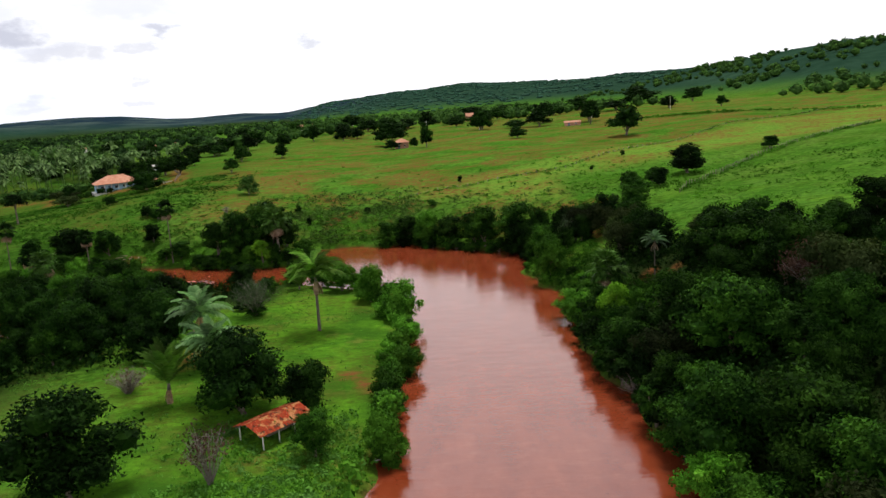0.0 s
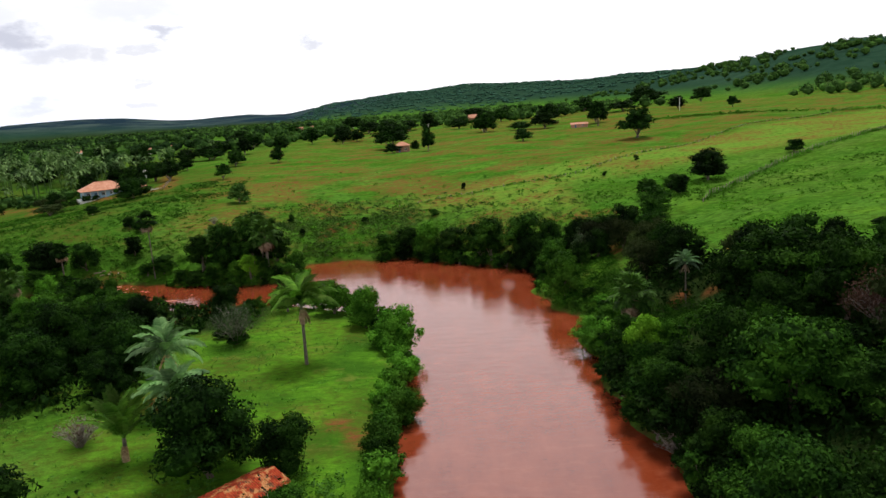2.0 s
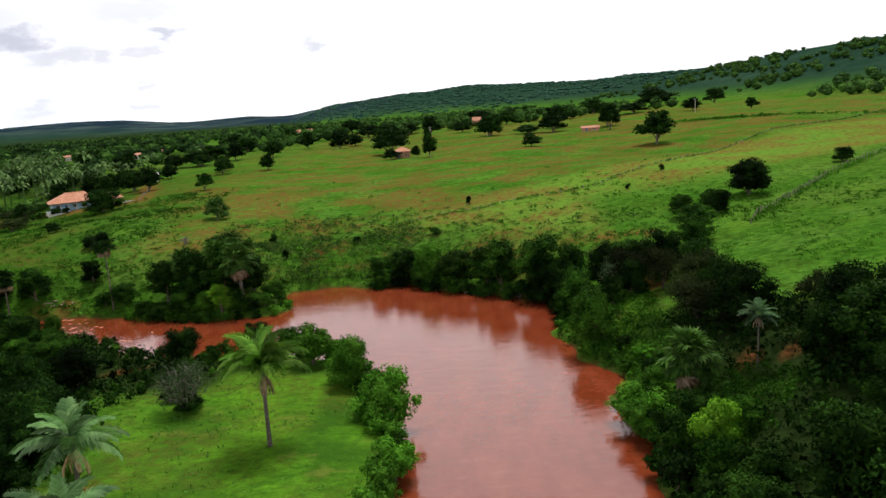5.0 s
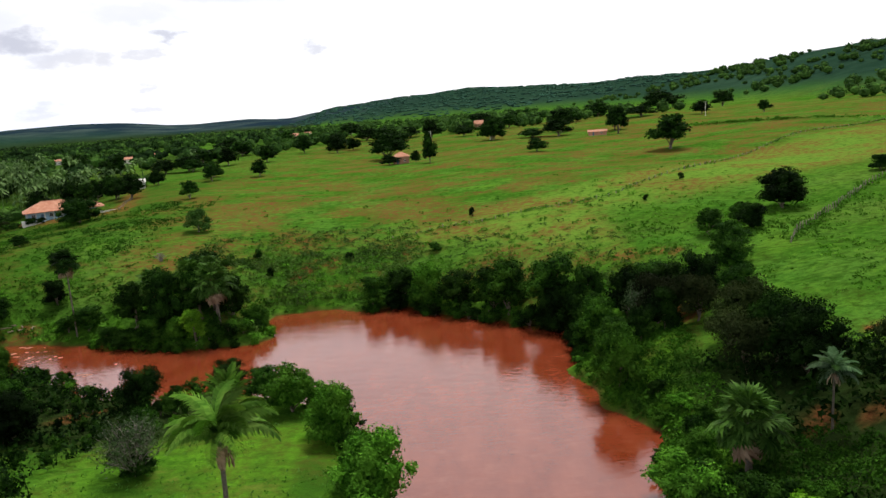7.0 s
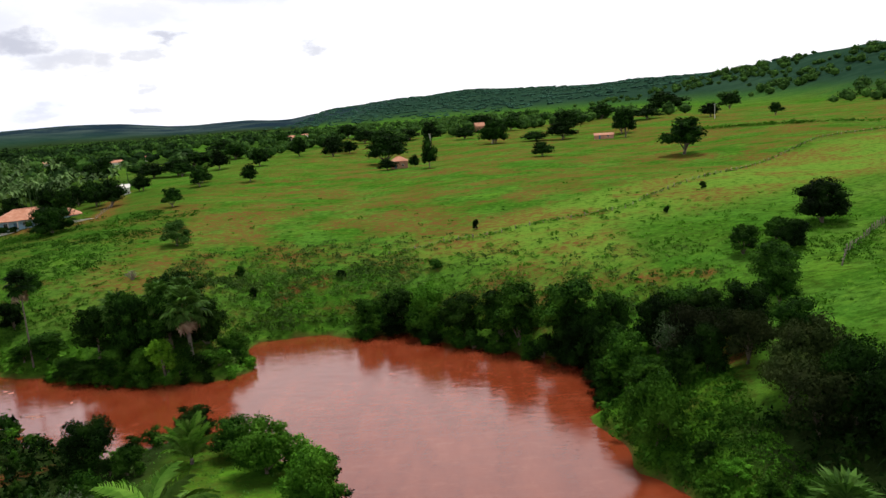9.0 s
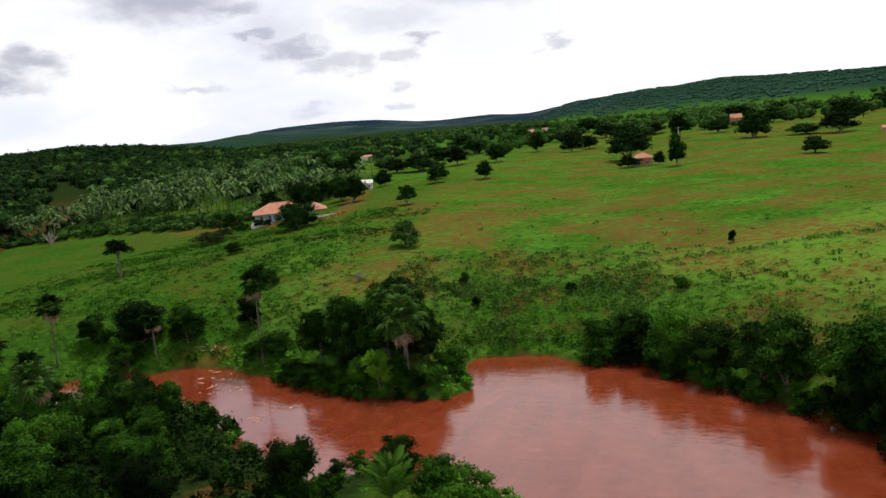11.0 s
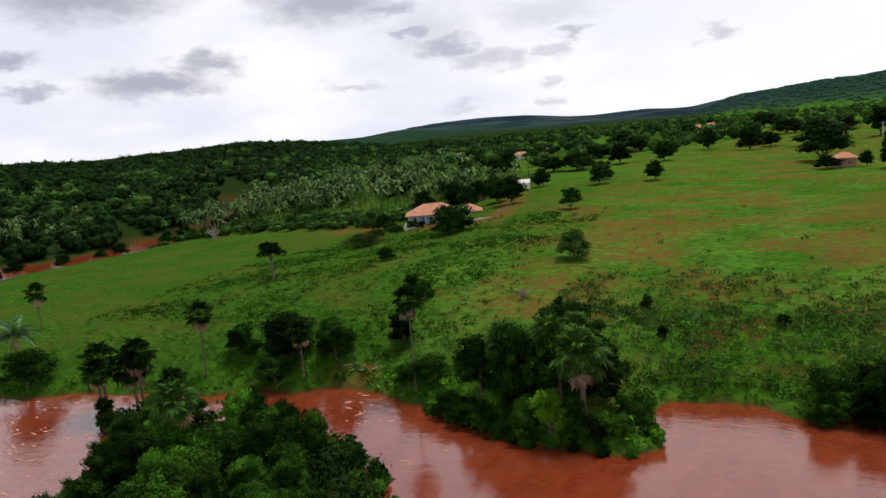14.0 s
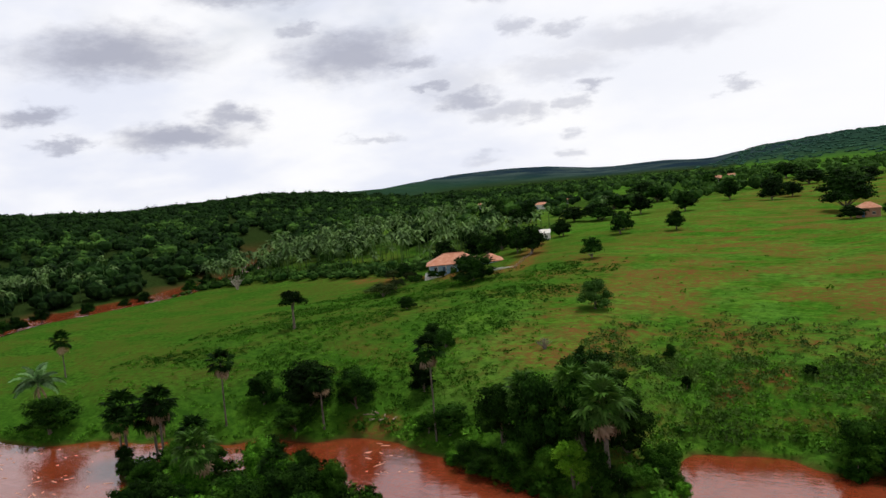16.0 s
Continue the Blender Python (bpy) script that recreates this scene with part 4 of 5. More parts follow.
# ---- the hedge of trees along the far bank ----
FAR_BANK = [
    ("leafy", -14.6, 218.0, 8.0, 7.0), ("leafy2", -8.8, 216.0, 9.0, 8.2), ("fresh", -3.3, 211.8, 10.0, 8.5), ("leafy", 3.8, 208.7, 10.0, 8.5),
    ("leafy2", 10.6, 205.0, 10.0, 9.5), ("leafy", 15.7, 201.5, 10.0, 11.5), ("leafy", 22.4, 195.0, 12.0, 13.0), ("broad2", 27.5, 186.0, 9.0, 12.0),
    ("leafy", 27.6, 173.5, 8.5, 10.0), ("leafy2", 28.6, 179.5, 8.0, 9.5), ("leafy", 24.0, 190.5, 7.0, 9.0), ("leafy", 26.0, 166.5, 6.0, 5.0), ("brown", 34.0, 171.0, 9.0, 9.0), ("broad2", 40.0, 170.0, 8.5, 8.5), ("fresh", 24.0, 156.0, 8.4, 8.5),
    ("mid_bush", 29.0, 163.0, 5.6, 5.0), ("broad", 32.0, 182.0, 9.0, 9.0), ("leafy2", 38.0, 178.0, 8.0, 8.0), ("brown", 37.5, 163.0, 8.5, 8.0), ("broad2", 43.0, 162.0, 8.0, 7.0), ("broad2", 33.0, 164.5, 6.5, 7.0), ("leafy", 49.0, 179.0, 6.5, 7.5),
]
POINT = [
    ("leafy", -74.2, 206.5, 8.5, 5.8), ("leafy2", -62.1, 201.8, 9.5, 10.5), ("broad", -55.0, 199.5, 9.6, 12.0), ("leafy", -48.5, 201.0, 9.5, 11.5),
    ("leafy2", -42.5, 202.5, 8.0, 9.5), ("fresh2", -38.4, 202.5, 6.2, 5.2), ("lime", -48.0, 195.0, 6.6, 7.6), ("mid_bush", -78.5, 206.5, 5.7, 3.6),
    ("fresh", -41.2, 196.2, 3.4, 3.0), ("leafy", -67.0, 199.5, 6.0, 5.0), ("fresh2", -39.4, 196.6, 4.6, 2.8), ("mid_bush", -37.6, 199.6, 4.0, 2.4), ("leafy2", -45.5, 205.0, 9.0, 12.0), ("leafy", -57.0, 196.8, 7.0, 6.0),
    ("fresh", -52.0, 195.8, 6.0, 5.2), ("broad2", -50.0, 208.0, 12.0, 11.0), ("fresh2", -36.6, 202.5, 3.6, 2.2), ("fresh", -64.0, 198.6, 4.0, 3.6), ("leafy", -60.2, 197.2, 4.2, 3.8),
    ("fresh2", -46.0, 196.0, 4.2, 3.4), ("leafy", -62.5, 197.5, 6.5, 4.6),
]
LEFT_BANK = [
    ("dark_bush", -114.5, 204.5, 7.6, 6.6), ("broad", -105.0, 207.0, 13.0, 8.4), ("broad2", -95.5, 209.0, 9.0, 7.6), ("leafy", -104.1, 201.5, 8.4, 5.5),
    ("leafy", -153.1, 184.5, 12.1, 8.0), ("dark_bush", -85.0, 216.0, 6.6, 6.2), ("dark_bush", -88.0, 229.5, 5.0, 4.0), ("broad2", -92.0, 232.0, 5.0, 3.6),
]

def to_edge(x, y, clear):
    """A place moved along the slope until it stands so far from the water's edge."""
    for _ in range(12):
        d = float(shore(np.array(x), np.array(y)))
        gx = (float(shore(np.array(x + 0.5), np.array(y))) - d) / 0.5
        gy = (float(shore(np.array(x), np.array(y + 0.5))) - d) / 0.5
        g = math.hypot(gx, gy) or 1.0
        x, y = x - gx / g * (d - clear) * 0.5, y - gy / g * (d - clear) * 0.5
    return x, y


def edge_row(kinds, line, step, low, high, seed, clear=1.0):
    """Bushes close along the water's edge, leaning over it."""
    rng = random.Random(seed)
    for (ax, ay), (bx, by) in zip(line, line[1:]):
        k = max(1, int(math.hypot(bx - ax, by - ay) / step))
        for n in range(k):
            u = (n + rng.uniform(-0.3, 0.3)) / k
            px, py = to_edge(ax + (bx - ax) * u, ay + (by - ay) * u, clear * rng.uniform(0.6, 1.6))
            tall = rng.uniform(low, high)
            plant(rng.choice(kinds), px, py, tall * rng.uniform(1.1, 1.5), tall)


def hedge_tree(kind, x, y, wide, tall):
    ex, ey = to_edge(x, y, wide * 0.12)
    plant(kind, ex, ey, wide, tall * 1.05)


for row in FAR_BANK[:11]:
    hedge_tree(*row)
for row in FAR_BANK[11:] + POINT + LEFT_BANK:
    plant(*row)
edge_row(["low_leafy", "low_dark", "low_dark", "low_leafy"], [(-15, 216), (-3, 209), (14, 201), (24, 186), (26, 172), (24.5, 164)], 3.0, 3.0, 5.0, 21, -0.8)
plant("broad", 20.6, 190.0, 9.0, 9.5)
edge_row(["low_fresh", "low_leafy", "low_fresh", "low_leafy"], [(-72, 200), (-60, 195), (-48, 193), (-38, 195), (-34, 200)], 2.6, 1.8, 3.4, 22, -0.5)
edge_row(["low_leafy", "low_leafy", "low_dark"], [(24, 124), (22, 112), (23, 100), (24, 88), (26, 74), (27, 56)], 4.0, 4.0, 6.5, 23, 0.9)
edge_row(["low_fresh", "low_leafy"], [(23, 150), (26, 146), (25, 138), (23, 132)], 3.6, 1.4, 2.4, 24, 0.9)
edge_row(["low_fresh", "low_leafy", "low_fresh"], [(-6, 88), (-6, 112), (-8, 127), (-11, 140), (-18, 151), (-26, 158)], 3.4, 3.0, 4.6, 25, 1.0)
edge_row(["low_dark", "low_leafy"], [(-127, 181), (-117, 173), (-108, 165), (-100, 158), (-92, 145)], 3.2, 2.4, 4.0, 27, 0.9)
edge_row(["far_round", "far_tree"], [(-275, 185), (-296, 215), (-316, 262), (-309, 325)], 15, 3.0, 8.0, 28, 2.2)
edge_row(["low_leafy", "low_fresh", "low_leafy"], [(-34, 168), (-50, 172), (-64, 177), (-78, 188)], 3.2, 1.6, 3.0, 26, 0.3)

put_palm("slim", -76.0, 205.0, 15.5, 2.0)
put_palm("slim", -117.6, 197.5, 12.0, 0.7)
put_palm("dark_fan", -99.0, 203.5, 9.0, 2.0, girth=0.9)
put_palm("slim", -184.0, 207.0, 9.0)
put_palm("bluish", -160.0, 187.0, 8.5)
put_palm("dark_fan", -126.8, 183.0, 12.0, girth=1.25)
put_palm("dark_fan", -122.0, 185.5, 10.5, girth=1.3)
put_palm("dark_fan", -117.5, 183.5, 10.8, girth=1.15)
put_palm("dark_fan", -123.0, 179.5, 8.6, girth=1.0)
put_palm("fan", -94.6, 172.1, 7.6, girth=1.1)
put_palm("dark_fan", -100.5, 176.5, 8.5, girth=0.9)
put_palm("dark_fan", -84.0, 176.0, 5.6, girth=0.8)
put_palm("fan", -44.0, 197.4, 9.8, girth=1.35)
for row in [("low_leafy", -43.9, 195.4, 4.6, 5.6), ("low_leafy", -41.4, 195.4, 4.4, 3.6), ("low_fresh", -39.2, 197.4, 3.6, 2.4)]:
    plant(*row)
put_palm("fan", -58.0, 201.5, 8.2, girth=1.0)
put_palm("fan", -50.0, 202.0, 8.6, girth=1.1)
put_palm("fan", -46.5, 203.5, 8.4, girth=1.0)

# ---- trees standing in the pasture ----
PASTURE = [
    ("loose_bush", -64.5, 253.0, 8.2, 6.2), ("far_tree", -85.2, 310.0, 7.2, 6.5), ("far_round", -78.5, 383.0, 8.3, 7.3), ("far_tree", -101.0, 391.0, 9.6, 7.8),
    ("dark_bush", -44.4, 234.0, 2.6, 2.6), ("mid_bush", -58.0, 226.0, 2.7, 2.7), ("mid_bush", -112.0, 252.0, 5.5, 3.0), ("dense_bush", -113.0, 288.0, 15.0, 8.0),
    ("far_round", -115.0, 333.0, 13.7, 9.5), ("far_round", -126.9, 392.0, 8.3, 7.4), ("brown", -143.1, 284.5, 11.9, 4.6), ("far_tree", -168.2, 434.5, 13.9, 11.0),
    ("far_round", -3.0, 384.0, 9.0, 12.0), ("far_tree", -25.0, 440.0, 22.0, 15.0), ("far_round", -22.0, 402.0, 11.0, 5.0),
]
PASTURE_EAST = [
    ("far_round", -10.0, 404.0, 6.0, 5.5), ("far_round", 45.2, 389.0, 11.2, 6.2), ("far_tree", 92.0, 348.0, 17.5, 14.0), ("far_tree", 106.0, 495.0, 15.0, 13.5),
    ("far_round", 33.0, 500.0, 19.0, 13.5), ("far_tree", 80.0, 530.0, 18.5, 14.5), ("far_round", -62.0, 520.0, 18.0, 11.5), ("broad", 76.5, 220.0, 11.8, 8.6),
    ("broad2", 63.0, 204.0, 6.6, 5.5), ("leafy2", 51.5, 186.0, 8.7, 8.4), ("dark_bush", 112.5, 244.0, 6.6, 4.3), ("dark_bush", 77.4, 140.5, 4.4, 1.8),
    ("leafy", 76.0, 124.0, 4.4, 5.0), ("far_tree", -139.0, 470.0, 20.0, 9.0), ("far_round", -118.0, 476.0, 14.0, 10.5),
]
for row in PASTURE + PASTURE_EAST:
    plant(*row)
plant("umbrella", -137.0, 238.5, 8.4, 9.5, "thin-stemmed flat-topped tree alone in the pasture")


# ---- rows of trees along the far field edges ----
FIELD_ROWS = [
    (-86, 540, 11.7, 11.5), (-65, 552, 19, 12), (-30, 525, 28, 13.5), (-3, 545, 15.5, 15), (35, 505, 17.5, 13.5), (73, 500, 20, 11), (106, 640, 28, 9.5),
    (101, 468, 12.7, 15.5), (58, 505, 20, 5.5), (86, 850, 38, 13), (225, 800, 48, 19), (245, 690, 20, 13), (-94, 468, 12.7, 9.2), (-140, 590, 21, 11),
    (-128, 690, 25, 11.5), (-98, 378, 9.8, 7.6), (19, 560, 19.5, 7.5), (-56, 660, 24, 10),
]
FIELD_EDGES = [
    (-158, 620, 24, 12.5), (-134, 462, 14.5, 7.5), (-153, 472, 18, 8), (-160, 560, 32, 9.5), (-186, 490, 13, 12), (-215, 500, 20, 14), (-54, 540, 12, 8),
    (-20, 640, 20, 9), (55, 620, 24, 10), (150, 600, 26, 8), (180, 560, 16, 9), (205, 520, 10, 8), (140, 700, 30, 12), (40, 720, 30, 12), (-80, 760, 30, 12),
]
for n, (fx, fy, wide, tall) in enumerate(FIELD_ROWS + FIELD_EDGES):
    plant("far_tree" if n % 2 else "far_round", fx, fy, wide, tall, "dark tree in a row along the far field's edge", group="trees along the far fields")

# ---- far woods, weeds ----
def tuft_field(name, label, category, places, leaf, count, material, seed, core=0.0):
    """Many small clumps of leaves, too many to count: (x, y, width, height) each."""
    rng = np.random.default_rng(seed)
    verts, faces, base = [], [], 0
    p = np.array(places)
    z = height(p[:, 0], p[:, 1])
    for (x, y, w, h), g in zip(p, z):
        way = unit(rng.normal(size=(count, 3)))
        way[:, 2] = np.abs(way[:, 2]) * 1.1 - 0.15
        at = np.array([x, y, g + h * 0.42]) + way * [w / 2, w / 2, h * 0.55] * rng.uniform(0.75, 1.15, (count, 1))
        v, f = leaf_quads(rng, at, unit(way + rng.normal(size=way.shape) * 0.45), leaf * w, 0.6, None)
        verts.append(v), faces.append(f + base)
        base += len(v)
        # unseen solid core added to keep light out of the tuft
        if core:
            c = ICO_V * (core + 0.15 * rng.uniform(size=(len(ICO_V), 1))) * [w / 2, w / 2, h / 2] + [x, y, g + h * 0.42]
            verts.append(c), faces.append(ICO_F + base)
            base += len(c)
    rows = np.concatenate(faces).tolist()
    return tagged(part(name, sheet(name, np.concatenate(verts).tolist(), rows, material)), label, category, kind="stuff")


def strewn(seed, count, x0, x1, y0, y1, keep, wide, tall):
    rng = np.random.default_rng(seed)
    x, y = rng.uniform(x0, x1, count), rng.uniform(y0, y1, count)
    ok = keep(x, y, rng.uniform(size=count))
    x, y = x[ok], y[ok]
    w = rng.uniform(*wide, len(x))
    return np.stack([x, y, w, w * rng.uniform(*tall, len(x))], 1)


def weedy(x, y, u):
    d = shore(x, y)
    return (inner(x, y) < 0.5) & (d > 3) & (u < 0.004 + 0.9 * np.exp(-d / 11) + 0.10 * smooth(20, 60, x) * smooth(90, 50, d)) & ~((x > 24) & (y < 158 - 0.8 * (x - 26)))


tuft_field("pasture_weeds", "low green weeds and tussocks dotting the pasture", "weeds", strewn(1, 24000, -170, 130, 195, 330, weedy, (0.6, 2.0), (0.25, 0.5)), 0.17, 12, LEAF_WEED, 1)
tuft_field("pasture_shrubs", "small fresh green shrubs over the pasture slope", "shrubs", strewn(11, 9000, -120, 90, 200, 275, weedy, (0.6, 2.0), (0.3, 0.6)), 0.16, 16, LEAF_WEED, 11)
tuft_field("bank_scrub", "dark low scrub mottling the slope above the river", "scrub",
           strewn(14, 19000, -60, 60, 192, 262, lambda x, y, u: (shore(x, y) > 2) & (inner(x, y) < 0.5) & (u < smooth(42, 8, shore(x, y)) * (1 - 0.75 * smooth(-14, 2, x)) * (0.25 + 0.75 * smooth(0.35, 0.7, patchy(x, y, 3.5, 5)))), (0.7, 2.3), (0.25, 0.5)), 0.14, 14, LEAF_SCRUB, 14)
tuft_field("field_tussocks", "low dark green tussocks over the side field", "weeds",
           strewn(16, 4200, 40, 150, 140, 222, lambda x, y, u: (y > 160 - 0.75 * (x - 26)) & (u < smooth(0.3, 0.7, patchy(x, y, 4, 3))), (0.5, 1.5), (0.15, 0.32)), 0.2, 8, LEAF_WEED, 16)
tuft_field("farm_plants", "low leafy green plants over the pasture by the farmhouse", "plants",
           strewn(18, 15000, -175, -72, 212, 305, lambda x, y, u: (inner(x, y) < 0.5) & (shore(x, y) > 5) & (u < 0.08 + 0.6 * smooth(0.35, 0.7, patchy(x, y, 5, 7))), (0.6, 1.6), (0.2, 0.42)), 0.18, 9, LEAF_SLOPE, 18)
tuft_field("slope_herbs", "lush bright green plants on the bank above the river", "plants",
           strewn(15, 4200, 20, 42, 114, 168, lambda x, y, u: (shore(x, y) > 0.5) & ((x < 35) | (np.hypot(x - 36, y - 123) < 6)), (0.6, 1.6), (0.2, 0.45)), 0.15, 14, LEAF_SLOPE, 15)
tuft_field("meadow_herbs", "lush low green plants in the meadow by the shed", "plants",
           strewn(2, 5200, -38, -6, 50, 92, lambda x, y, u: (shore(x, y) > 1) & (u < smooth(92, 70, y + 5 * np.sin(x * 0.5)) * smooth(-36, -24, x + 4 * np.sin(y * 0.4))), (0.5, 1.2), (0.4, 0.8)), 0.17, 13, LEAF_HERB, 2)
tuft_field("meadow_grass", "short bright green grass tufts on the river meadow", "grass",
           strewn(7, 9000, -72, -2, 60, 172, lambda x, y, u: (shore(x, y) > 1) & (inner(x, y) > 0.5) & (u < patchy(x, y, 5, 2)), (0.3, 0.8), (0.4, 0.8)), 0.2, 5, LEAF_HERB, 7)
# near-black leaves in both undergrowths stand in for shade between the crowns
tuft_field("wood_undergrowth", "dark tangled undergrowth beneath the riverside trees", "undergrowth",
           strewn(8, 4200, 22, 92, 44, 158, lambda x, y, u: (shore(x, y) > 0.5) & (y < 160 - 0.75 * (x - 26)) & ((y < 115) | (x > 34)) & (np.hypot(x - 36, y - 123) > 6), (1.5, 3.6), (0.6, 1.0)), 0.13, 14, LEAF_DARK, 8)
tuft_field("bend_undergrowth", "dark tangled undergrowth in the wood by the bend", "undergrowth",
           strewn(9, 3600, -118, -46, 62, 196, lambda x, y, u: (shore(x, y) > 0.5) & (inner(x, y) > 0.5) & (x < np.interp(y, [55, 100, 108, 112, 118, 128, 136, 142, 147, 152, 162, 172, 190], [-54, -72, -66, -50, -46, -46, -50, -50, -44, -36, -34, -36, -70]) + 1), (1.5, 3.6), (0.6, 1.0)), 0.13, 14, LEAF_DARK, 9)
tuft_field("bank_growth", "tangled green growth along the water's edge", "plants",
           strewn(3, 16000, -200, 60, 50, 235, lambda x, y, u: (shore(x, y) > 0.2) & (shore(x, y) < 3.4), (0.8, 2.2), (0.5, 0.9)), 0.2, 16, LEAF_FRESH, 3)


def grove(x, y, u):
    return (y > wood_line(x)) & (x < -140) & (shore(x, y) > 4) & (u < smooth(130, 15, y - wood_line(x) - 60 * smooth(-300, -240, x) * smooth(-170, -240, x)) * (0.12 + 0.88 * smooth(0.35, 0.6, patchy(x, y, 24, 6))))


def valley(x, y, u):
    deep = y - wood_line(x)
    west = smooth(-40, -170, x) * smooth(0, 12, deep) * (0.18 + 0.6 * smooth(0.4, 0.65, patchy(x, y, 38, 4)))
    bands = smooth(0.45, 0.7, patchy(x, y, 70, 1)) * smooth(0, 90, deep) * 0.75
    return (deep > 0) & (shore(x, y) > 4) & (u < np.maximum(west, bands))


def palm_field(name, label, places, material, seed):
    """Palms past counting: a stem and a mop of drooping leaves each."""
    rng = np.random.default_rng(seed)
    verts, faces, base = [], [], 0
    z = height(places[:, 0], places[:, 1])
    for (x, y, w, h), g in zip(places, z):
        k = 15
        turn, up = rng.uniform(0, 2 * np.pi, k), rng.uniform(-0.5, 1.25, k)
        flat = np.stack([np.cos(turn), np.sin(turn), 0 * turn], 1)
        side = np.stack([-np.sin(turn), np.cos(turn), 0 * turn], 1) * (w * 0.075)
        top = np.array([x, y, g + h])
        mid = top + flat * (w * 0.28 * np.cos(up))[:, None] + [0, 0, 1] * (w * 0.30 * np.sin(up) + w * 0.08)[:, None]
        tip = mid + flat * (w * 0.26) + [0, 0, 1] * (w * 0.12 * np.sin(up) - w * rng.uniform(0.08, 0.3, k))[:, None]
        v = np.stack([np.repeat(top[None], k, 0), mid - side, mid + side, tip], 1).reshape(-1, 3)
        f = (np.arange(k)[:, None, None] * 4 + np.array([[0, 1, 2], [1, 3, 2]])[None]).reshape(-1, 3)
        stem = np.array([(x - 0.2, y, g - 0.5), (x + 0.2, y, g - 0.5), (x + 0.15, y, g + h), (x - 0.15, y, g + h), (x, y - 0.2, g - 0.5), (x, y + 0.2, g - 0.5)])
        verts += [v, stem]
        faces += [f + base, np.array([[0, 1, 2], [0, 2, 3], [4, 5, 2]]) + base + len(v)]
        base += len(v) + 6
    return tagged(part(name, sheet(name, np.concatenate(verts).tolist(), np.concatenate(faces).tolist(), material)), label, "palms", kind="stuff")


tuft_field("grove_edge", "dark bushes crowding the foot of the palm grove", "bushes",
           strewn(17, 2600, -335, -140, 240, 420, lambda x, y, u: (y > wood_line(x) - 3) & (y < wood_line(x) + 16) & (shore(x, y) > 3), (3, 7), (0.5, 0.9)), 0.13, 16, LEAF_VALLEY, 17, 0.7)
palm_field("palm_grove", "dense grove of pale green palms across the valley", strewn(4, 9000, -700, -140, 150, 800, grove, (6.5, 10), (0.8, 1.4)), LEAF_GROVE, 4)
tuft_field("valley_woods", "scattered dark green woods over the valley floor", "woods", strewn(5, 5000, -700, 900, 380, 1500, valley, (7, 14), (0.6, 0.95)), 0.12, 26, LEAF_VALLEY, 5, 0.8)
tuft_field("west_woods", "thick dark green forest rising over the western valley", "woods",
           strewn(12, 8500, -1200, -130, 180, 1150, lambda x, y, u: (y > wood_line(x) + 3) & (shore(x, y) > 4) & (u < np.maximum(0.75 * smooth(0.38, 0.6, patchy(x, y, 45, 4)), smooth(-322, -350, x))) & (u < smooth(-150, -260, x)), (7, 13), (0.6, 0.95)), 0.14, 10, LEAF_FAR, 12, 0.8)
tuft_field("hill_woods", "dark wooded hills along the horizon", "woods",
           strewn(6, 14000, -1000, 1800, 500, 4200, lambda x, y, u: (u < hill_share(x, y)) & (x > -500) & (np.hypot(x, y - 100) > 1500), (9, 19), (0.16, 0.28)), 0.14, 3, LEAF_HAZED, 6, 0.95)



# ---- buildings ----
def box(x0, y0, z0, x1, y1, z1):
    v = [(x, y, z) for z in (z0, z1) for x, y in ((x0, y0), (x1, y0), (x1, y1), (x0, y1))]
    return v, [[3, 2, 1, 0], [4, 5, 6, 7], [0, 1, 5, 4], [1, 2, 6, 5], [2, 3, 7, 6], [3, 0, 4, 7]]


def hip(w, d, rise, thick=0.22):
    """A hipped roof with eaves of some thickness, its ridge along x."""
    r = max(0.3, (w - d) / 2)
    v = [(-w / 2, -d / 2, 0), (w / 2, -d / 2, 0), (w / 2, d / 2, 0), (-w / 2, d / 2, 0)]
    v += [(x, y, thick) for x, y, _ in v] + [(-r, 0, rise), (r, 0, rise)]
    return v, [[3, 2, 1, 0], [0, 1, 5, 4], [1, 2, 6, 5], [2, 3, 7, 6], [3, 0, 4, 7], [4, 5, 9, 8], [5, 6, 9], [6, 7, 8, 9], [7, 4, 8]]


def ridge_roof(w, d, rise, thick=0.18):
    v = [(s * w / 2, y, z) for s in (-1, 1) for y, z in ((-d / 2, 0), (d / 2, 0), (-d / 2, thick), (d / 2, thick), (0, rise), (0, rise - thick))]
    return v, [[0, 2, 4, 5], [5, 4, 3, 1], [6, 11, 10, 8], [11, 7, 9, 10], [2, 8, 10, 4], [4, 10, 9, 3], [0, 6, 8, 2], [3, 9, 7, 1], [0, 5, 11, 6], [5, 1, 7, 11]]


def piece(name, data, material, parent, label="", m=None):
    return part(name, sheet(name, *data, material), parent, label, m)


def wall_with_openings(w, tall, thick, openings):
    """A wall along x, its face at y = 0, with holes (x, z, width, height) right through."""
    xs = sorted({-w / 2, w / 2, *(v for x, z, a, b in openings for v in (x - a / 2, x + a / 2))})
    zs = sorted({0.0, tall, *(v for x, z, a, b in openings for v in (z, z + b))})
    pieces = []
    for x0, x1 in zip(xs, xs[1:]):
        for z0, z1 in zip(zs, zs[1:]):
            cx, cz = (x0 + x1) / 2, (z0 + z1) / 2
            if not any(abs(cx - x) < a / 2 and z < cz < z + b for x, z, a, b in openings):
                pieces.append(box(x0, 0, z0, x1, thick, z1))
    return joined(pieces)


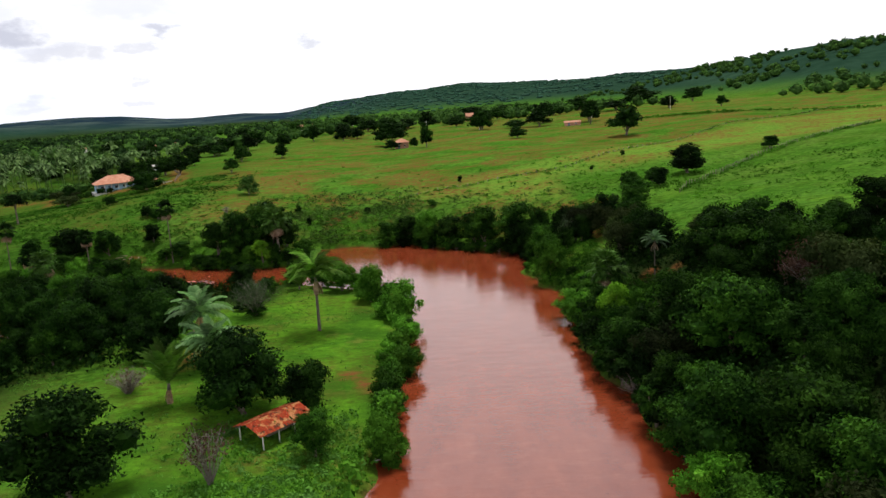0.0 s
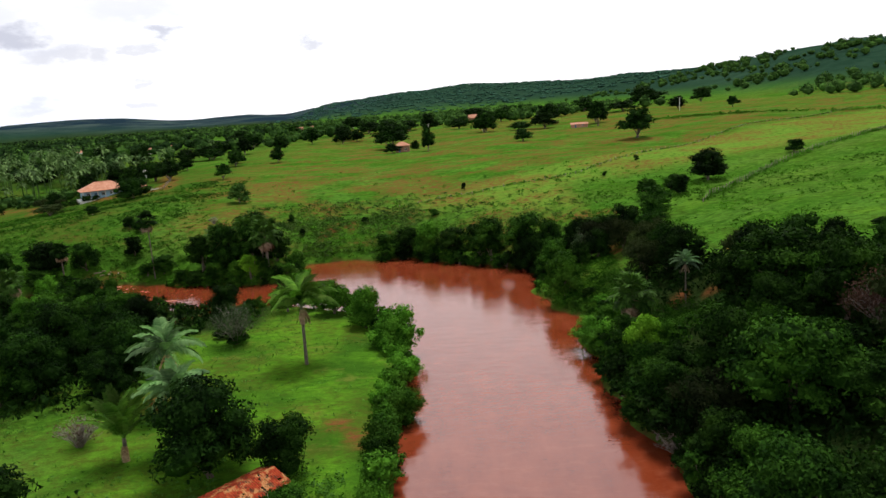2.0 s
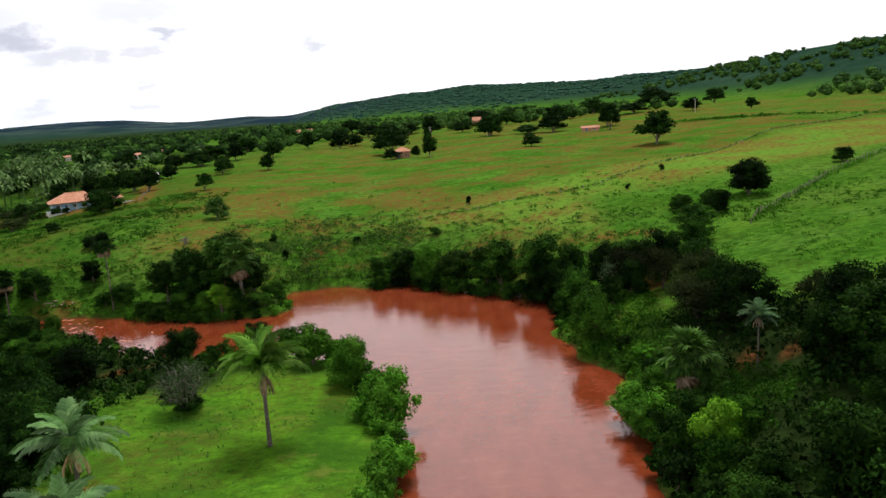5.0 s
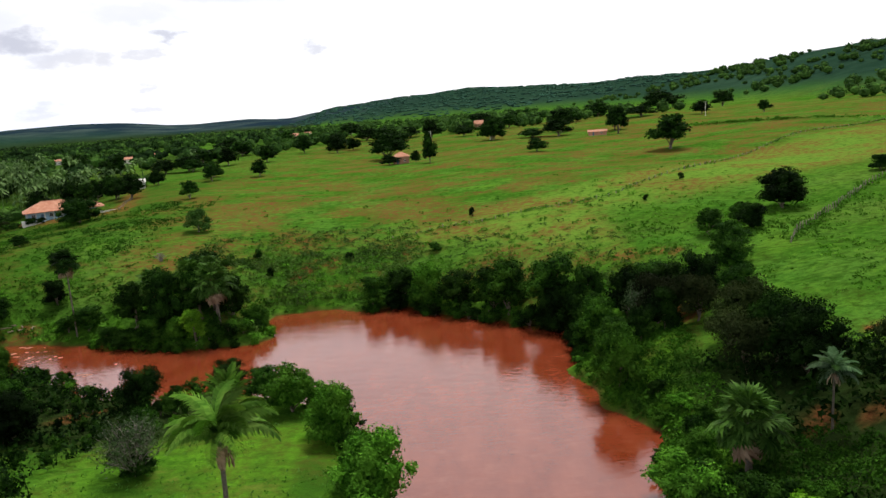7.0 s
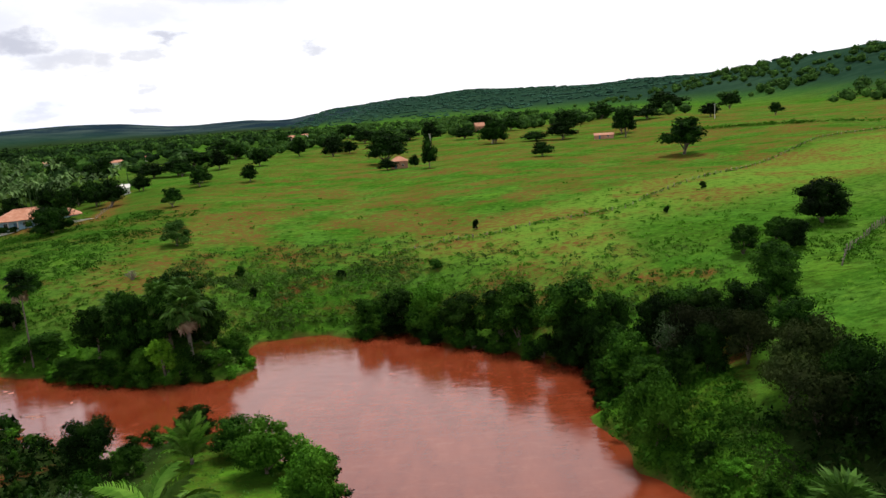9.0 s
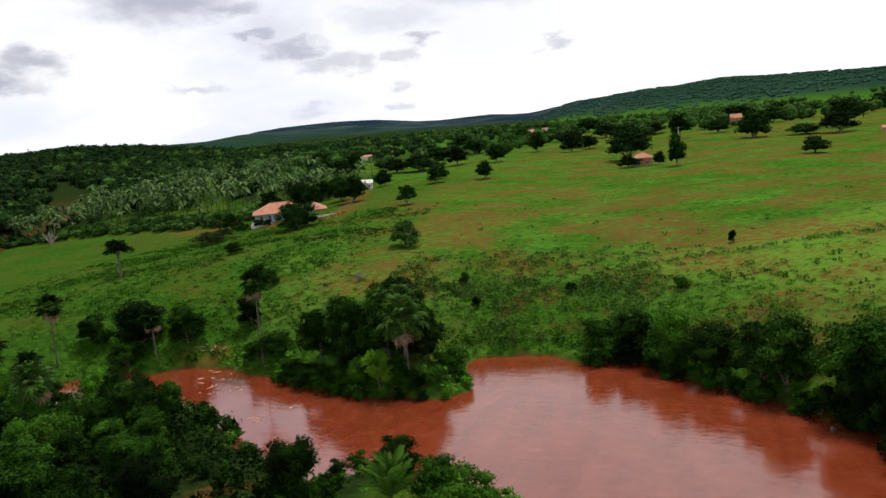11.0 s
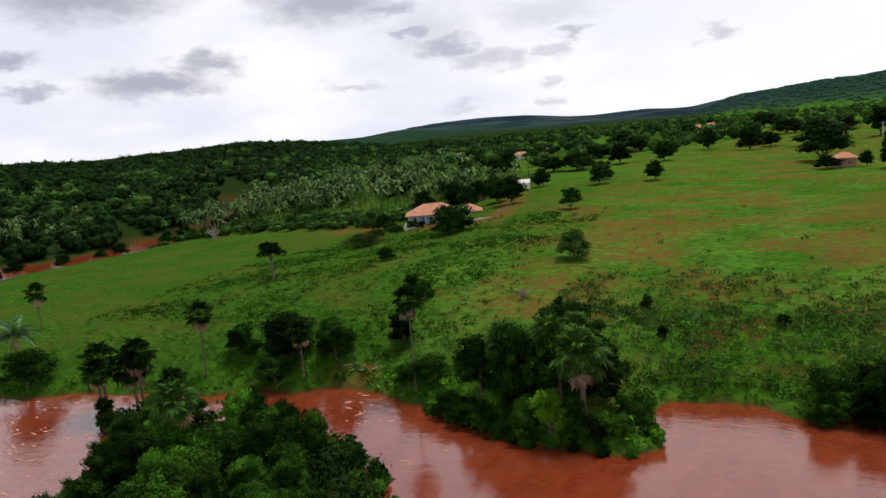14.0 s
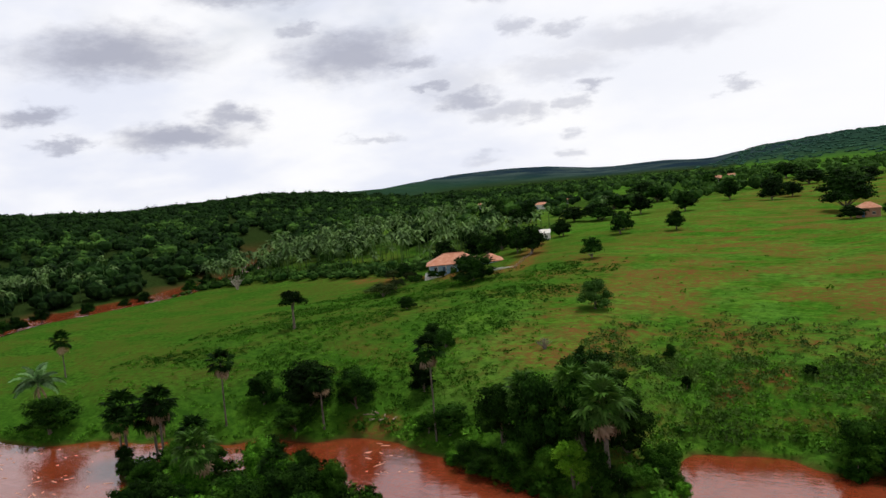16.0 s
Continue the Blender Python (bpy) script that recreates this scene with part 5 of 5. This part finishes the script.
def add_window(parent, x, y, z, a, b, turn=0.0, frame_material=None):
    m = Matrix.Translation((x, y, z)) @ Matrix.Rotation(turn, 4, "Z")
    w = part("window", sheet("window", *joined([box(-a / 2, 0.06, 0, -a / 2 + 0.08, 0.16, b), box(a / 2 - 0.08, 0.06, 0, a / 2, 0.16, b), box(-a / 2 + 0.08, 0.06, 0, a / 2 - 0.08, 0.16, 0.08),
                                               box(-a / 2 + 0.08, 0.06, b - 0.08, a / 2 - 0.08, 0.16, b), box(-0.04, 0.06, 0.08, 0.04, 0.16, b - 0.08)]), frame_material or PLASTER), parent, m=m)
    piece("pane", box(-a / 2 + 0.08, 0.1, 0.08, a / 2 - 0.08, 0.12, b - 0.08), DARK_GLASS, w)


def blue_house():
    """A long farmhouse with a hipped roof, a pillared front and a lower wing."""
    ob = tagged(new("farmhouse"), "pale blue farmhouse with a terracotta hipped roof and a lower wing", "house")
    ob.matrix_basis = pose(-138.5, 320.5, float(height(-138.5, 320.5)) - 0.7, 0, 0, 30.5)
    w, d, tall = 17.0, 10.0, 3.3
    piece("plinth", box(-w / 2 - 1.6, -d / 2 - 1.8, -2.0, w / 2 + 0.4, d / 2 + 0.4, 0.25), PLASTER, ob)
    front = [(-6.2, 1.3, 1.3, 1.3), (-3.4, 0.3, 1.0, 2.2), (-0.6, 1.3, 1.3, 1.3), (2.6, 1.3, 1.3, 1.3), (5.4, 0.3, 1.0, 2.2)]
    piece("wall", wall_with_openings(w, tall, 0.25, front), BLUE_WALL, ob, m=Matrix.Translation((0, -d / 2 + 1.6, 0.25)))
    for x, z, a, b in front:
        if b < 2:
            add_window(ob, x, -d / 2 + 1.6, z + 0.25, a, b)
        else:
            piece("door", box(x - a / 2, -d / 2 + 1.7, 0.3 + 0.25, x + a / 2, -d / 2 + 1.76, 0.55 + b), DOOR_PAINT, ob)
    side = [(-2.0, 1.3, 1.2, 1.2), (2.0, 1.3, 1.2, 1.2)]
    piece("wall", wall_with_openings(d - 1.6, tall, 0.25, side), BLUE_WALL, ob, m=Matrix.Translation((-w / 2, 0.8, 0.25)) @ Matrix.Rotation(radians(-90), 4, "Z"))
    for x, z, a, b in side:
        add_window(ob, -w / 2, 0.8 - x, z + 0.25, a, b, radians(-90))
    piece("wall", box(w / 2 - 0.25, -d / 2 + 1.85, 0.25, w / 2, d / 2, 0.25 + tall), BLUE_WALL, ob)
    piece("wall", box(-w / 2 + 0.25, d / 2 - 0.25, 0.25, w / 2 - 0.25, d / 2, 0.25 + tall), BLUE_WALL, ob)
    for k in range(7):
        x = -w / 2 + 0.2 + k * (w - 0.4) / 6
        piece("pillar", box(x - 0.14, -d / 2 - 0.2, 0.25, x + 0.14, -d / 2 + 0.08, 0.25 + tall), PLASTER, ob)
        if k not in (2, 5):
            piece("balustrade", box(x + 0.14, -d / 2 - 0.1, 0.25, x + (w - 0.4) / 6 - 0.14, -d / 2 + 0.02, 1.1), BLUE_WALL, ob) if k < 6 else None
    roof = piece("roof", hip(w + 1.8, d + 2.0, 3.4), ROOF_TILE, ob, m=Matrix.Translation((0, -0.1, tall + 0.25)))
    piece("ridge_cap", joined([tube([(-3.5, 0, 3.42), (3.5, 0, 3.42)], [0.16, 0.16], 6)]), ROOF_TILE, roof)
    # the wing
    piece("wing_wall", wall_with_openings(7.0, 3.3, 0.25, [(-1.2, 0.2, 1.0, 2.1), (1.8, 1.2, 1.3, 1.2)]), BLUE_WALL, ob, m=Matrix.Translation((12.8, -4.2, 0.0)))
    piece("door", box(11.1, -4.1, 0.2, 12.1, -4.04, 2.3), DOOR_PAINT, ob)
    add_window(ob, 14.6, -4.2, 1.2, 1.3, 1.2)
    piece("wing_wall", box(16.05, -3.95, 0, 16.3, 3.5, 3.3), PLASTER, ob)
    piece("wing_wall", box(9.3, 3.25, 0, 16.05, 3.5, 3.3), BLUE_WALL, ob)
    piece("wing_roof", hip(8.2, 9.2, 2.4), ROOF_TILE, ob, m=Matrix.Translation((12.8, -0.35, 3.3)))
    return ob


def yard_wall():
    ob = tagged(new("yard_wall"), "low pale masonry wall beside the farmhouse yard", "wall")
    ob.matrix_basis = pose(-116.5, 303.0, float(height(-116.5, 303.0)), 0, 0, 26)
    for k in range(5):
        piece("wall_panel", box(k * 2.3, 0, -1, k * 2.3 + 2.1, 0.2, 1.1), PLASTER, ob)
        piece("pier", box(k * 2.3 + 2.1, -0.05, -1, k * 2.3 + 2.3, 0.25, 1.3), PLASTER, ob)


def small_house(x, y, turn, w, d, tall, rise, wall_material, roof_material, label, hipped=False):
    ob = tagged(new("small_house"), label, "house")
    ob.matrix_basis = pose(x, y, float(height(x, y)), 0, 0, turn)
    holes = [(-w * 0.22, 0.1, 0.9, 2.0), (w * 0.22, 1.0, 1.1, 1.0)]
    piece("wall", wall_with_openings(w, tall, 0.2, holes), wall_material, ob, m=Matrix.Translation((0, -d / 2, 0)))
    piece("door", box(-w * 0.22 - 0.45, -d / 2 + 0.08, 0.1, -w * 0.22 + 0.45, -d / 2 + 0.12, 2.1), DOOR_PAINT, ob)
    add_window(ob, w * 0.22, -d / 2, 1.0, 1.1, 1.0)
    piece("wall", box(-w / 2, -d / 2 + 0.2, -1, -w / 2 + 0.2, d / 2, tall), wall_material, ob)
    piece("wall", box(w / 2 - 0.2, -d / 2 + 0.2, -1, w / 2, d / 2, tall), wall_material, ob)
    piece("wall", box(-w / 2 + 0.2, d / 2 - 0.2, -1, w / 2 - 0.2, d / 2, tall), wall_material, ob)
    shape = hip(w + 1.0, d + 1.0, rise) if hipped else ridge_roof(w + 0.8, d + 1.0, rise)
    piece("roof", shape, roof_material, ob, m=Matrix.Translation((0, 0, tall)))


blue_house()
yard_wall()
for row in [("mid_bush", -146.0, 309.0, 5.0, 2.6), ("dark_bush", -141.5, 311.5, 5.0, 3.0), ("mid_bush", -137.0, 309.5, 4.0, 2.4), ("mid_bush", -151.0, 312.5, 4.0, 2.4), ("brown", -156.0, 318.0, 6.0, 3.4),
            ("far_round", -160.0, 322.0, 9.0, 6.0), ("far_tree", -133.0, 337.0, 10.0, 9.0), ("far_round", -126.0, 345.0, 11.0, 9.0), ("far_tree", -155.0, 341.0, 12.0, 10.0), ("far_round", -143.0, 346.0, 12.0, 10.0),
            ("brown", -150.0, 302.0, 7.0, 3.6), ("brown", -168.0, 326.0, 9.0, 4.5), ("far_tree", -146.0, 372.0, 10.0, 9.0), ("far_round", -128.0, 352.0, 9.0, 7.0), ("mid_bush", -140.0, 387.0, 4.5, 3.6),
            ("far_round", -129.0, 393.0, 7.0, 6.0), ("far_round", -151.0, 396.0, 9.0, 8.0)]:
    plant(*row)
small_house(-146, 391, 30, 4.6, 4.6, 2.7, 1.4, PLASTER, PLASTER, "small whitewashed hut under the trees")
small_house(-134.5, 390, 20, 4.6, 4.6, 2.8, 1.6, PLASTER, PLASTER, "white gabled hut at the pasture's corner")
small_house(-17.0, 409, 4, 7.5, 6.0, 3.2, 2.2, PINK_WALL, ROOF_TILE, "small brick house with a terracotta roof among bushes", True)
small_house(90, 470, -12, 10, 5.0, 2.0, 1.2, PINK_WALL, ROOF_TILE, "long low brick shed in the far pasture")
small_house(34, 640, 0, 7, 6.0, 4.0, 3.0, PINK_WALL, ROOF_TILE, "red brick house beyond the pasture")
small_house(-150, 830, 10, 14, 9.0, 4.0, 3.0, PLASTER, ROOF_TILE, "distant white house with a red roof")
for hx, hy in ((-216, 466), (-230, 606), (-163, 1000), (-222, 633), (-96, 900), (-330, 700)):
    small_house(hx, hy, 15, 8, 6, 3.2, 1.8, PLASTER, ROOF_TILE, "far-off whitewashed cottage among the trees")


def open_shed():
    """An open shed: posts, beams and a low roof of loose clay tiles."""
    rng = np.random.default_rng(5)
    long, deep, eave, rise = 8.0, 5.4, 1.75, 0.85
    ob = tagged(new("open_shed"), "open-sided shed with whitewashed posts under an old red tile roof", "shed")
    ob.matrix_basis = pose(-21.6, 84.0, float(height(-21.6, 84.0)), 0, 0, 49)
    for k in range(4):
        for s in (-1, 1):
            x = -long / 2 + 0.5 + k * (long - 1) / 3
            v, f = tube([(x, s * (deep / 2 - 0.4), -0.4), (x + 0.03, s * (deep / 2 - 0.4), eave)], [0.10, 0.085], 8)
            piece("post", (v, f), WHITE_POST, ob)
    for s in (-1, 1):
        piece("beam", box(-long / 2, s * (deep / 2 - 0.4) - 0.07, eave, long / 2, s * (deep / 2 - 0.4) + 0.07, eave + 0.14), POST_WOOD, ob)
    piece("ridge_beam", box(-long / 2, -0.08, eave + rise - 0.16, long / 2, 0.08, eave + rise), POST_WOOD, ob)
    for s in (-1, 1):
        pieces = []
        for c in range(32):
            for r in range(7):
                if rng.uniform() < 0.04:
                    continue
                x = -long / 2 + (c + 0.5) * long / 32
                u0, u1 = r / 7, (r + 1.18) / 7
                wob = rng.normal(size=2) * 0.025
                ring = []
                for u, lift in ((u0, 0.05), (u1, 0.0)):
                    y, z = s * deep / 2 * u, eave + 0.14 + rise * (1 - u) + 0.03 * rng.uniform()
                    ring += [(x - 0.13 + wob[0], y, z - 0.02 + lift), (x + wob[0], y, z + 0.07 + lift), (x + 0.13 + wob[0], y, z - 0.02 + lift)]
                pieces.append((ring, [[0, 1, 4, 3], [1, 2, 5, 4]]))
        piece("tile_slope", joined(pieces), OLD_TILE, ob, "loose weathered red clay tiles")
    piece("manger", box(-1.5, -0.4, 0.3, 2.5, 0.4, 0.9), POST_WOOD, ob)


open_shed()


# ---- fences ----
def fence(label, line, step, tall, wires=3):
    ob = tagged(new("post_fence"), label, "fence")
    pts = []
    for (ax, ay), (bx, by) in zip(line, line[1:]):
        k = max(1, int(math.hypot(bx - ax, by - ay) / step))
        pts += [(ax + (bx - ax) * i / k, ay + (by - ay) * i / k) for i in range(k)]
    rng = random.Random(len(pts))
    v, f = tube([(0, 0, -0.4), (0.02, 0, tall * 0.6), (0.05, 0.02, tall)], [0.12, 0.11, 0.09], 6)
    post = sheet("post", v, f, POST_WOOD, False)
    tops = []
    for x, y in pts:
        z = float(height(x, y))
        part("post", post, ob, m=Matrix.LocRotScale((x, y, z), Euler((rng.uniform(-0.08, 0.08), rng.uniform(-0.08, 0.08), rng.uniform(0, 6))), Vector((1, 1, rng.uniform(0.8, 1.15)))))
        tops.append((x, y, z))
    for w in range(wires):
        v, f = tube([(x, y, z + tall * (0.3 + 0.27 * w)) for x, y, z in tops], [0.015] * len(tops), 3)
        piece("wire", (v, f), POST_WOOD, ob)


fence("row of rough wooden fence posts up the pasture slope", [(64, 190), (67.5, 195), (100, 229), (132, 252), (175, 285)], 1.7, 1.5, 2)
fence("thin wire fence dividing the pasture", [(-12, 240), (-6, 241.6), (45, 250.8), (139, 343), (220, 400)], 3.4, 0.9, 2)
fence("short stretch of farm fence by the track", [(-107, 303), (-113, 328), (-137, 388)], 3.2, 1.2, 2)


def power_pole(x, y):
    ob = tagged(new("power_pole"), "slim pale concrete power pole beside the far track", "pole", "power poles")
    piece("shaft", tube([(0, 0, -0.5), (0, 0, 9)], [0.2, 0.13], 8), WHITE_POST, ob)
    piece("crossarm", box(-1.1, -0.07, 8.4, 1.1, 0.07, 8.55), POST_WOOD, ob)
    for s in (-1, 0, 1):
        piece("insulator", tube([(s * 0.95, 0, 8.55), (s * 0.95, 0, 8.8)], [0.07, 0.05], 6), WHITE_POST, ob)
    ob.matrix_basis = spot(x, y, 0.15)


for px, py in ((33, 508), (-3, 505), (112, 515), (172, 530)):
    power_pole(px, py)


# ---- bare and twiggy shrubs ----
def twigs(name, seed, tall, spread, count, material, leaf=0, leaf_material=None, label="", category="shrub"):
    """A shrub of bare forking twigs, with a few leaves if it has any."""
    rng = random.Random(seed)
    pieces, tips = [], []
    for k in range(count):
        turn, out = rng.uniform(0, 6.28), spread * math.sqrt(rng.uniform(0.02, 1))
        top = tall * rng.uniform(0.6, 1.0) * (1 - 0.35 * (out / spread) ** 2)
        tip = np.array([out * math.cos(turn), out * math.sin(turn), top])
        mid = tip * [0.4, 0.4, 0.5] + [rng.uniform(-0.2, 0.2), rng.uniform(-0.2, 0.2), 0]
        pieces.append(tube([(rng.uniform(-0.2, 0.2), rng.uniform(-0.2, 0.2), -0.3), mid, tip], [0.07, 0.045, 0.015], 4))
        for j in range(5):
            a = mid + (tip - mid) * rng.uniform(0.1, 0.9)
            b = a + np.array([rng.uniform(-1, 1), rng.uniform(-1, 1), rng.uniform(0.1, 1)]) * spread * 0.3
            pieces.append(tube([a, b], [0.025, 0.008], 3))
            tips.append(b)
        tips.append(tip)
    ob = tagged(new(name), label, category)
    piece("branch_tangle", joined(pieces), material, ob)
    if leaf:
        r = np.random.default_rng(seed)
        base = np.array(tips)[r.integers(0, len(tips), leaf)] + r.normal(size=(leaf, 3)) * spread * 0.12
        v, f = leaf_quads(r, base, unit(r.normal(size=(leaf, 3)) + [0, 0, 0.5]), 0.16, 0.6, None)
        part("foliage", sheet("foliage", v.tolist(), f.tolist(), leaf_material), ob)
    return ob


def set_down(ob, x, y, turn=0.0):
    ob.matrix_basis = spot(x, y, turn)


LEAF_GREY = foliage("grey_green_leaves", (0.03, 0.052, 0.02), (0.075, 0.105, 0.045), (0.09, 0.12, 0.06), 0.8)
LEAF_RUST = foliage("withered_leaves", (0.045, 0.022, 0.017), (0.085, 0.042, 0.033), (0.10, 0.058, 0.042), 0.9, False)
set_down(twigs("bare_shrub", 1, 8.0, 2.6, 40, TWIG, 700, LEAF_RUST, "tall half-bare shrub with brown twigs beside the shed"), -26.2, 72.5)
set_down(twigs("bare_shrub", 2, 4.2, 3.2, 60, TWIG, 300, LEAF_RUST, "leafless grey bush on the meadow"), -46.5, 101.0)
set_down(twigs("grey_tree", 3, 7.6, 4.2, 56, TWIG, 3000, LEAF_GREY, "thin grey-green tree with bare twigs showing", "tree"), -37.2, 139.5)
set_down(twigs("bare_tree", 4, 8.0, 4.0, 60, TWIG, 5200, LEAF_RUST, "withered brown tree standing in the wood", "tree"), 50.0, 95.0)
set_down(twigs("bare_shrub", 5, 3.6, 3.0, 40, TWIG, 60, LEAF_RUST, "pale bare branches leaning over the river"), 25.2, 91.5)
set_down(twigs("grey_tree", 6, 7.4, 3.6, 50, TWIG, 5200, LEAF_GREY, "grey-leaved tree at the edge of the far bank", "tree"), 32.6, 173.5)
set_down(twigs("bare_shrub", 8, 2.6, 1.6, 24, TWIG, 30, LEAF_RUST, "leafless sapling out in the pasture"), -66.0, 229.0)

set_down(twigs("bare_tree", 9, 9.0, 4.0, 30, WHITE_TWIG, 0, None, "pale leafless tree at the foot of the palm grove", "tree"), -262.0, 336.0)

for row in [("mid_bush", 67.6, 261.4, 2.2, 2.0), ("mid_bush", 52.4, 242.6, 1.8, 1.6), ("mid_bush", -1.5, 229.8, 4.2, 2.2), ("mid_bush", 8.6, 250.1, 2.0, 2.6), ("leafy2", 54.8, 205.6, 6.9, 6.0),
            ("mid_bush", 63.3, 210.9, 6.6, 4.2), ("leafy", 36.7, 184.8, 8.6, 7.0), ("dark_bush", -22.0, 232.0, 2.6, 1.8), ("mid_bush", -40.0, 226.0, 2.2, 2.4), ("dark_bush", 42.0, 188.0, 4.6, 3.4)]:
    plant(*row)


for row in [("far_round", -309.0, 238.0, 7.0, 5.0), ("far_round", -308.0, 262.0, 8.0, 6.0), ("far_tree", -307.0, 292.0, 7.0, 6.0), ("far_round", -301.0, 316.0, 8.0, 5.5), ("far_tree", -296.0, 338.0, 9.0, 7.0),
            ("far_round", -300.0, 352.0, 9.0, 7.0), ("far_tree", -278.0, 352.0, 8.0, 7.0)]:
    plant(*row)


def hedge_line(name, label, line, width, count, seed, size):
    """A ragged strip of growth left along a fence or bank."""
    rng = np.random.default_rng(seed)
    out = []
    for (ax, ay), (bx, by) in zip(line, line[1:]):
        k = rng.uniform(size=count)
        w = rng.uniform(*size, count)
        out.append(np.stack([ax + (bx - ax) * k + rng.normal(size=count) * width, ay + (by - ay) * k + rng.normal(size=count) * width, w, w * rng.uniform(0.5, 0.9, count)], 1))
    tuft_field(name, label, "hedge", np.concatenate(out), 0.22, 10, LEAF_WEED, seed)


hedge_line("fence_growth", "dark strip of weeds along the dividing fence", [(-12, 240), (45, 250.8), (139, 343), (220, 400)], 0.6, 140, 31, (0.5, 1.2))
hedge_line("post_growth", "rough growth among the fence posts", [(64, 190), (100, 229), (132, 252), (175, 285)], 0.8, 120, 32, (0.6, 1.6))
hedge_line("far_hedge", "dark clipped line of hedge across the far field", [(128, 466), (153, 437), (171, 418), (230, 370)], 1.0, 120, 33, (1.2, 2.6))


# ---- drift logs and foam ----
def drift_log(x, y, long, thick, turn, tilt):
    v, f = tube([(-long / 2, 0, thick), (-long * 0.1, 0.1, thick * 1.2), (long / 2, 0, thick * 0.9)], [thick, thick * 0.9, thick * 0.45], 7)
    b, g = tube([(long * 0.1, 0.05, thick), (long * 0.25, 0.5, thick * 2.4)], [thick * 0.4, thick * 0.12], 5)
    ob = tagged(new("drift_log", sheet("drift_log", *joined([(v, f), (b, g)]), DRIFT, False)), "grey drift log stranded on the muddy bank", "log", "drift logs on the bank")
    ob.matrix_basis = Matrix.LocRotScale((x, y, float(height(x, y)) - 0.05), Euler((0, tilt, turn)), None)


for n, (lx, ly) in enumerate(((-92.5, 208.6), (-90.6, 208.2), (-88.8, 208.8), (-87.2, 209.4), (-89.6, 209.6), (-91.6, 209.4))):
    drift_log(lx, ly, 2.2 + 0.5 * (n % 3), 0.14 + 0.03 * (n % 2), 0.3 + 0.45 * n, 0.05 * (n % 3))


def foam():
    """Thin broken crests where the river runs over its shallows."""
    rng = np.random.default_rng(9)
    pieces = []
    for cx, cy, spread, k in ((-84, 199, 3.0, 14), (-77, 194, 2.0, 8), (-66, 183, 3.0, 8), (-130, 168, 6.0, 30), (-147, 172, 9.0, 40), (-120, 156, 6.0, 20)):
        for _ in range(k):
            x, y = cx + rng.normal() * spread, cy + rng.normal() * spread * 0.7
            if shore(np.array(x), np.array(y)) > -0.8:
                continue
            long, wide, turn = rng.uniform(0.3, 1.1) ** 1.5, rng.uniform(0.08, 0.22), rng.normal() * 0.6 + 0.2
            ring = []
            for j in range(9):
                w = 2 * math.pi * j / 9
                r = rng.uniform(0.6, 1.2)
                px, py = long * r * math.cos(w), wide * r * math.sin(w)
                ring.append((x + px * math.cos(turn) - py * math.sin(turn), y + px * math.sin(turn) + py * math.cos(turn), 0.02))
            pieces.append((ring + [(x, y, 0.10)], [[j, (j + 1) % 9, 9] for j in range(9)]))
    v, f = joined(pieces)
    tagged(part("river_foam", sheet("river_foam", v, f, FOAM)), "pale foam crests on the running shallows", "foam", kind="stuff")


foam()


for ob, *_ in MODELS.values():
    for o in list(ob.children_recursive) + [ob]:
        bpy.data.objects.remove(o)
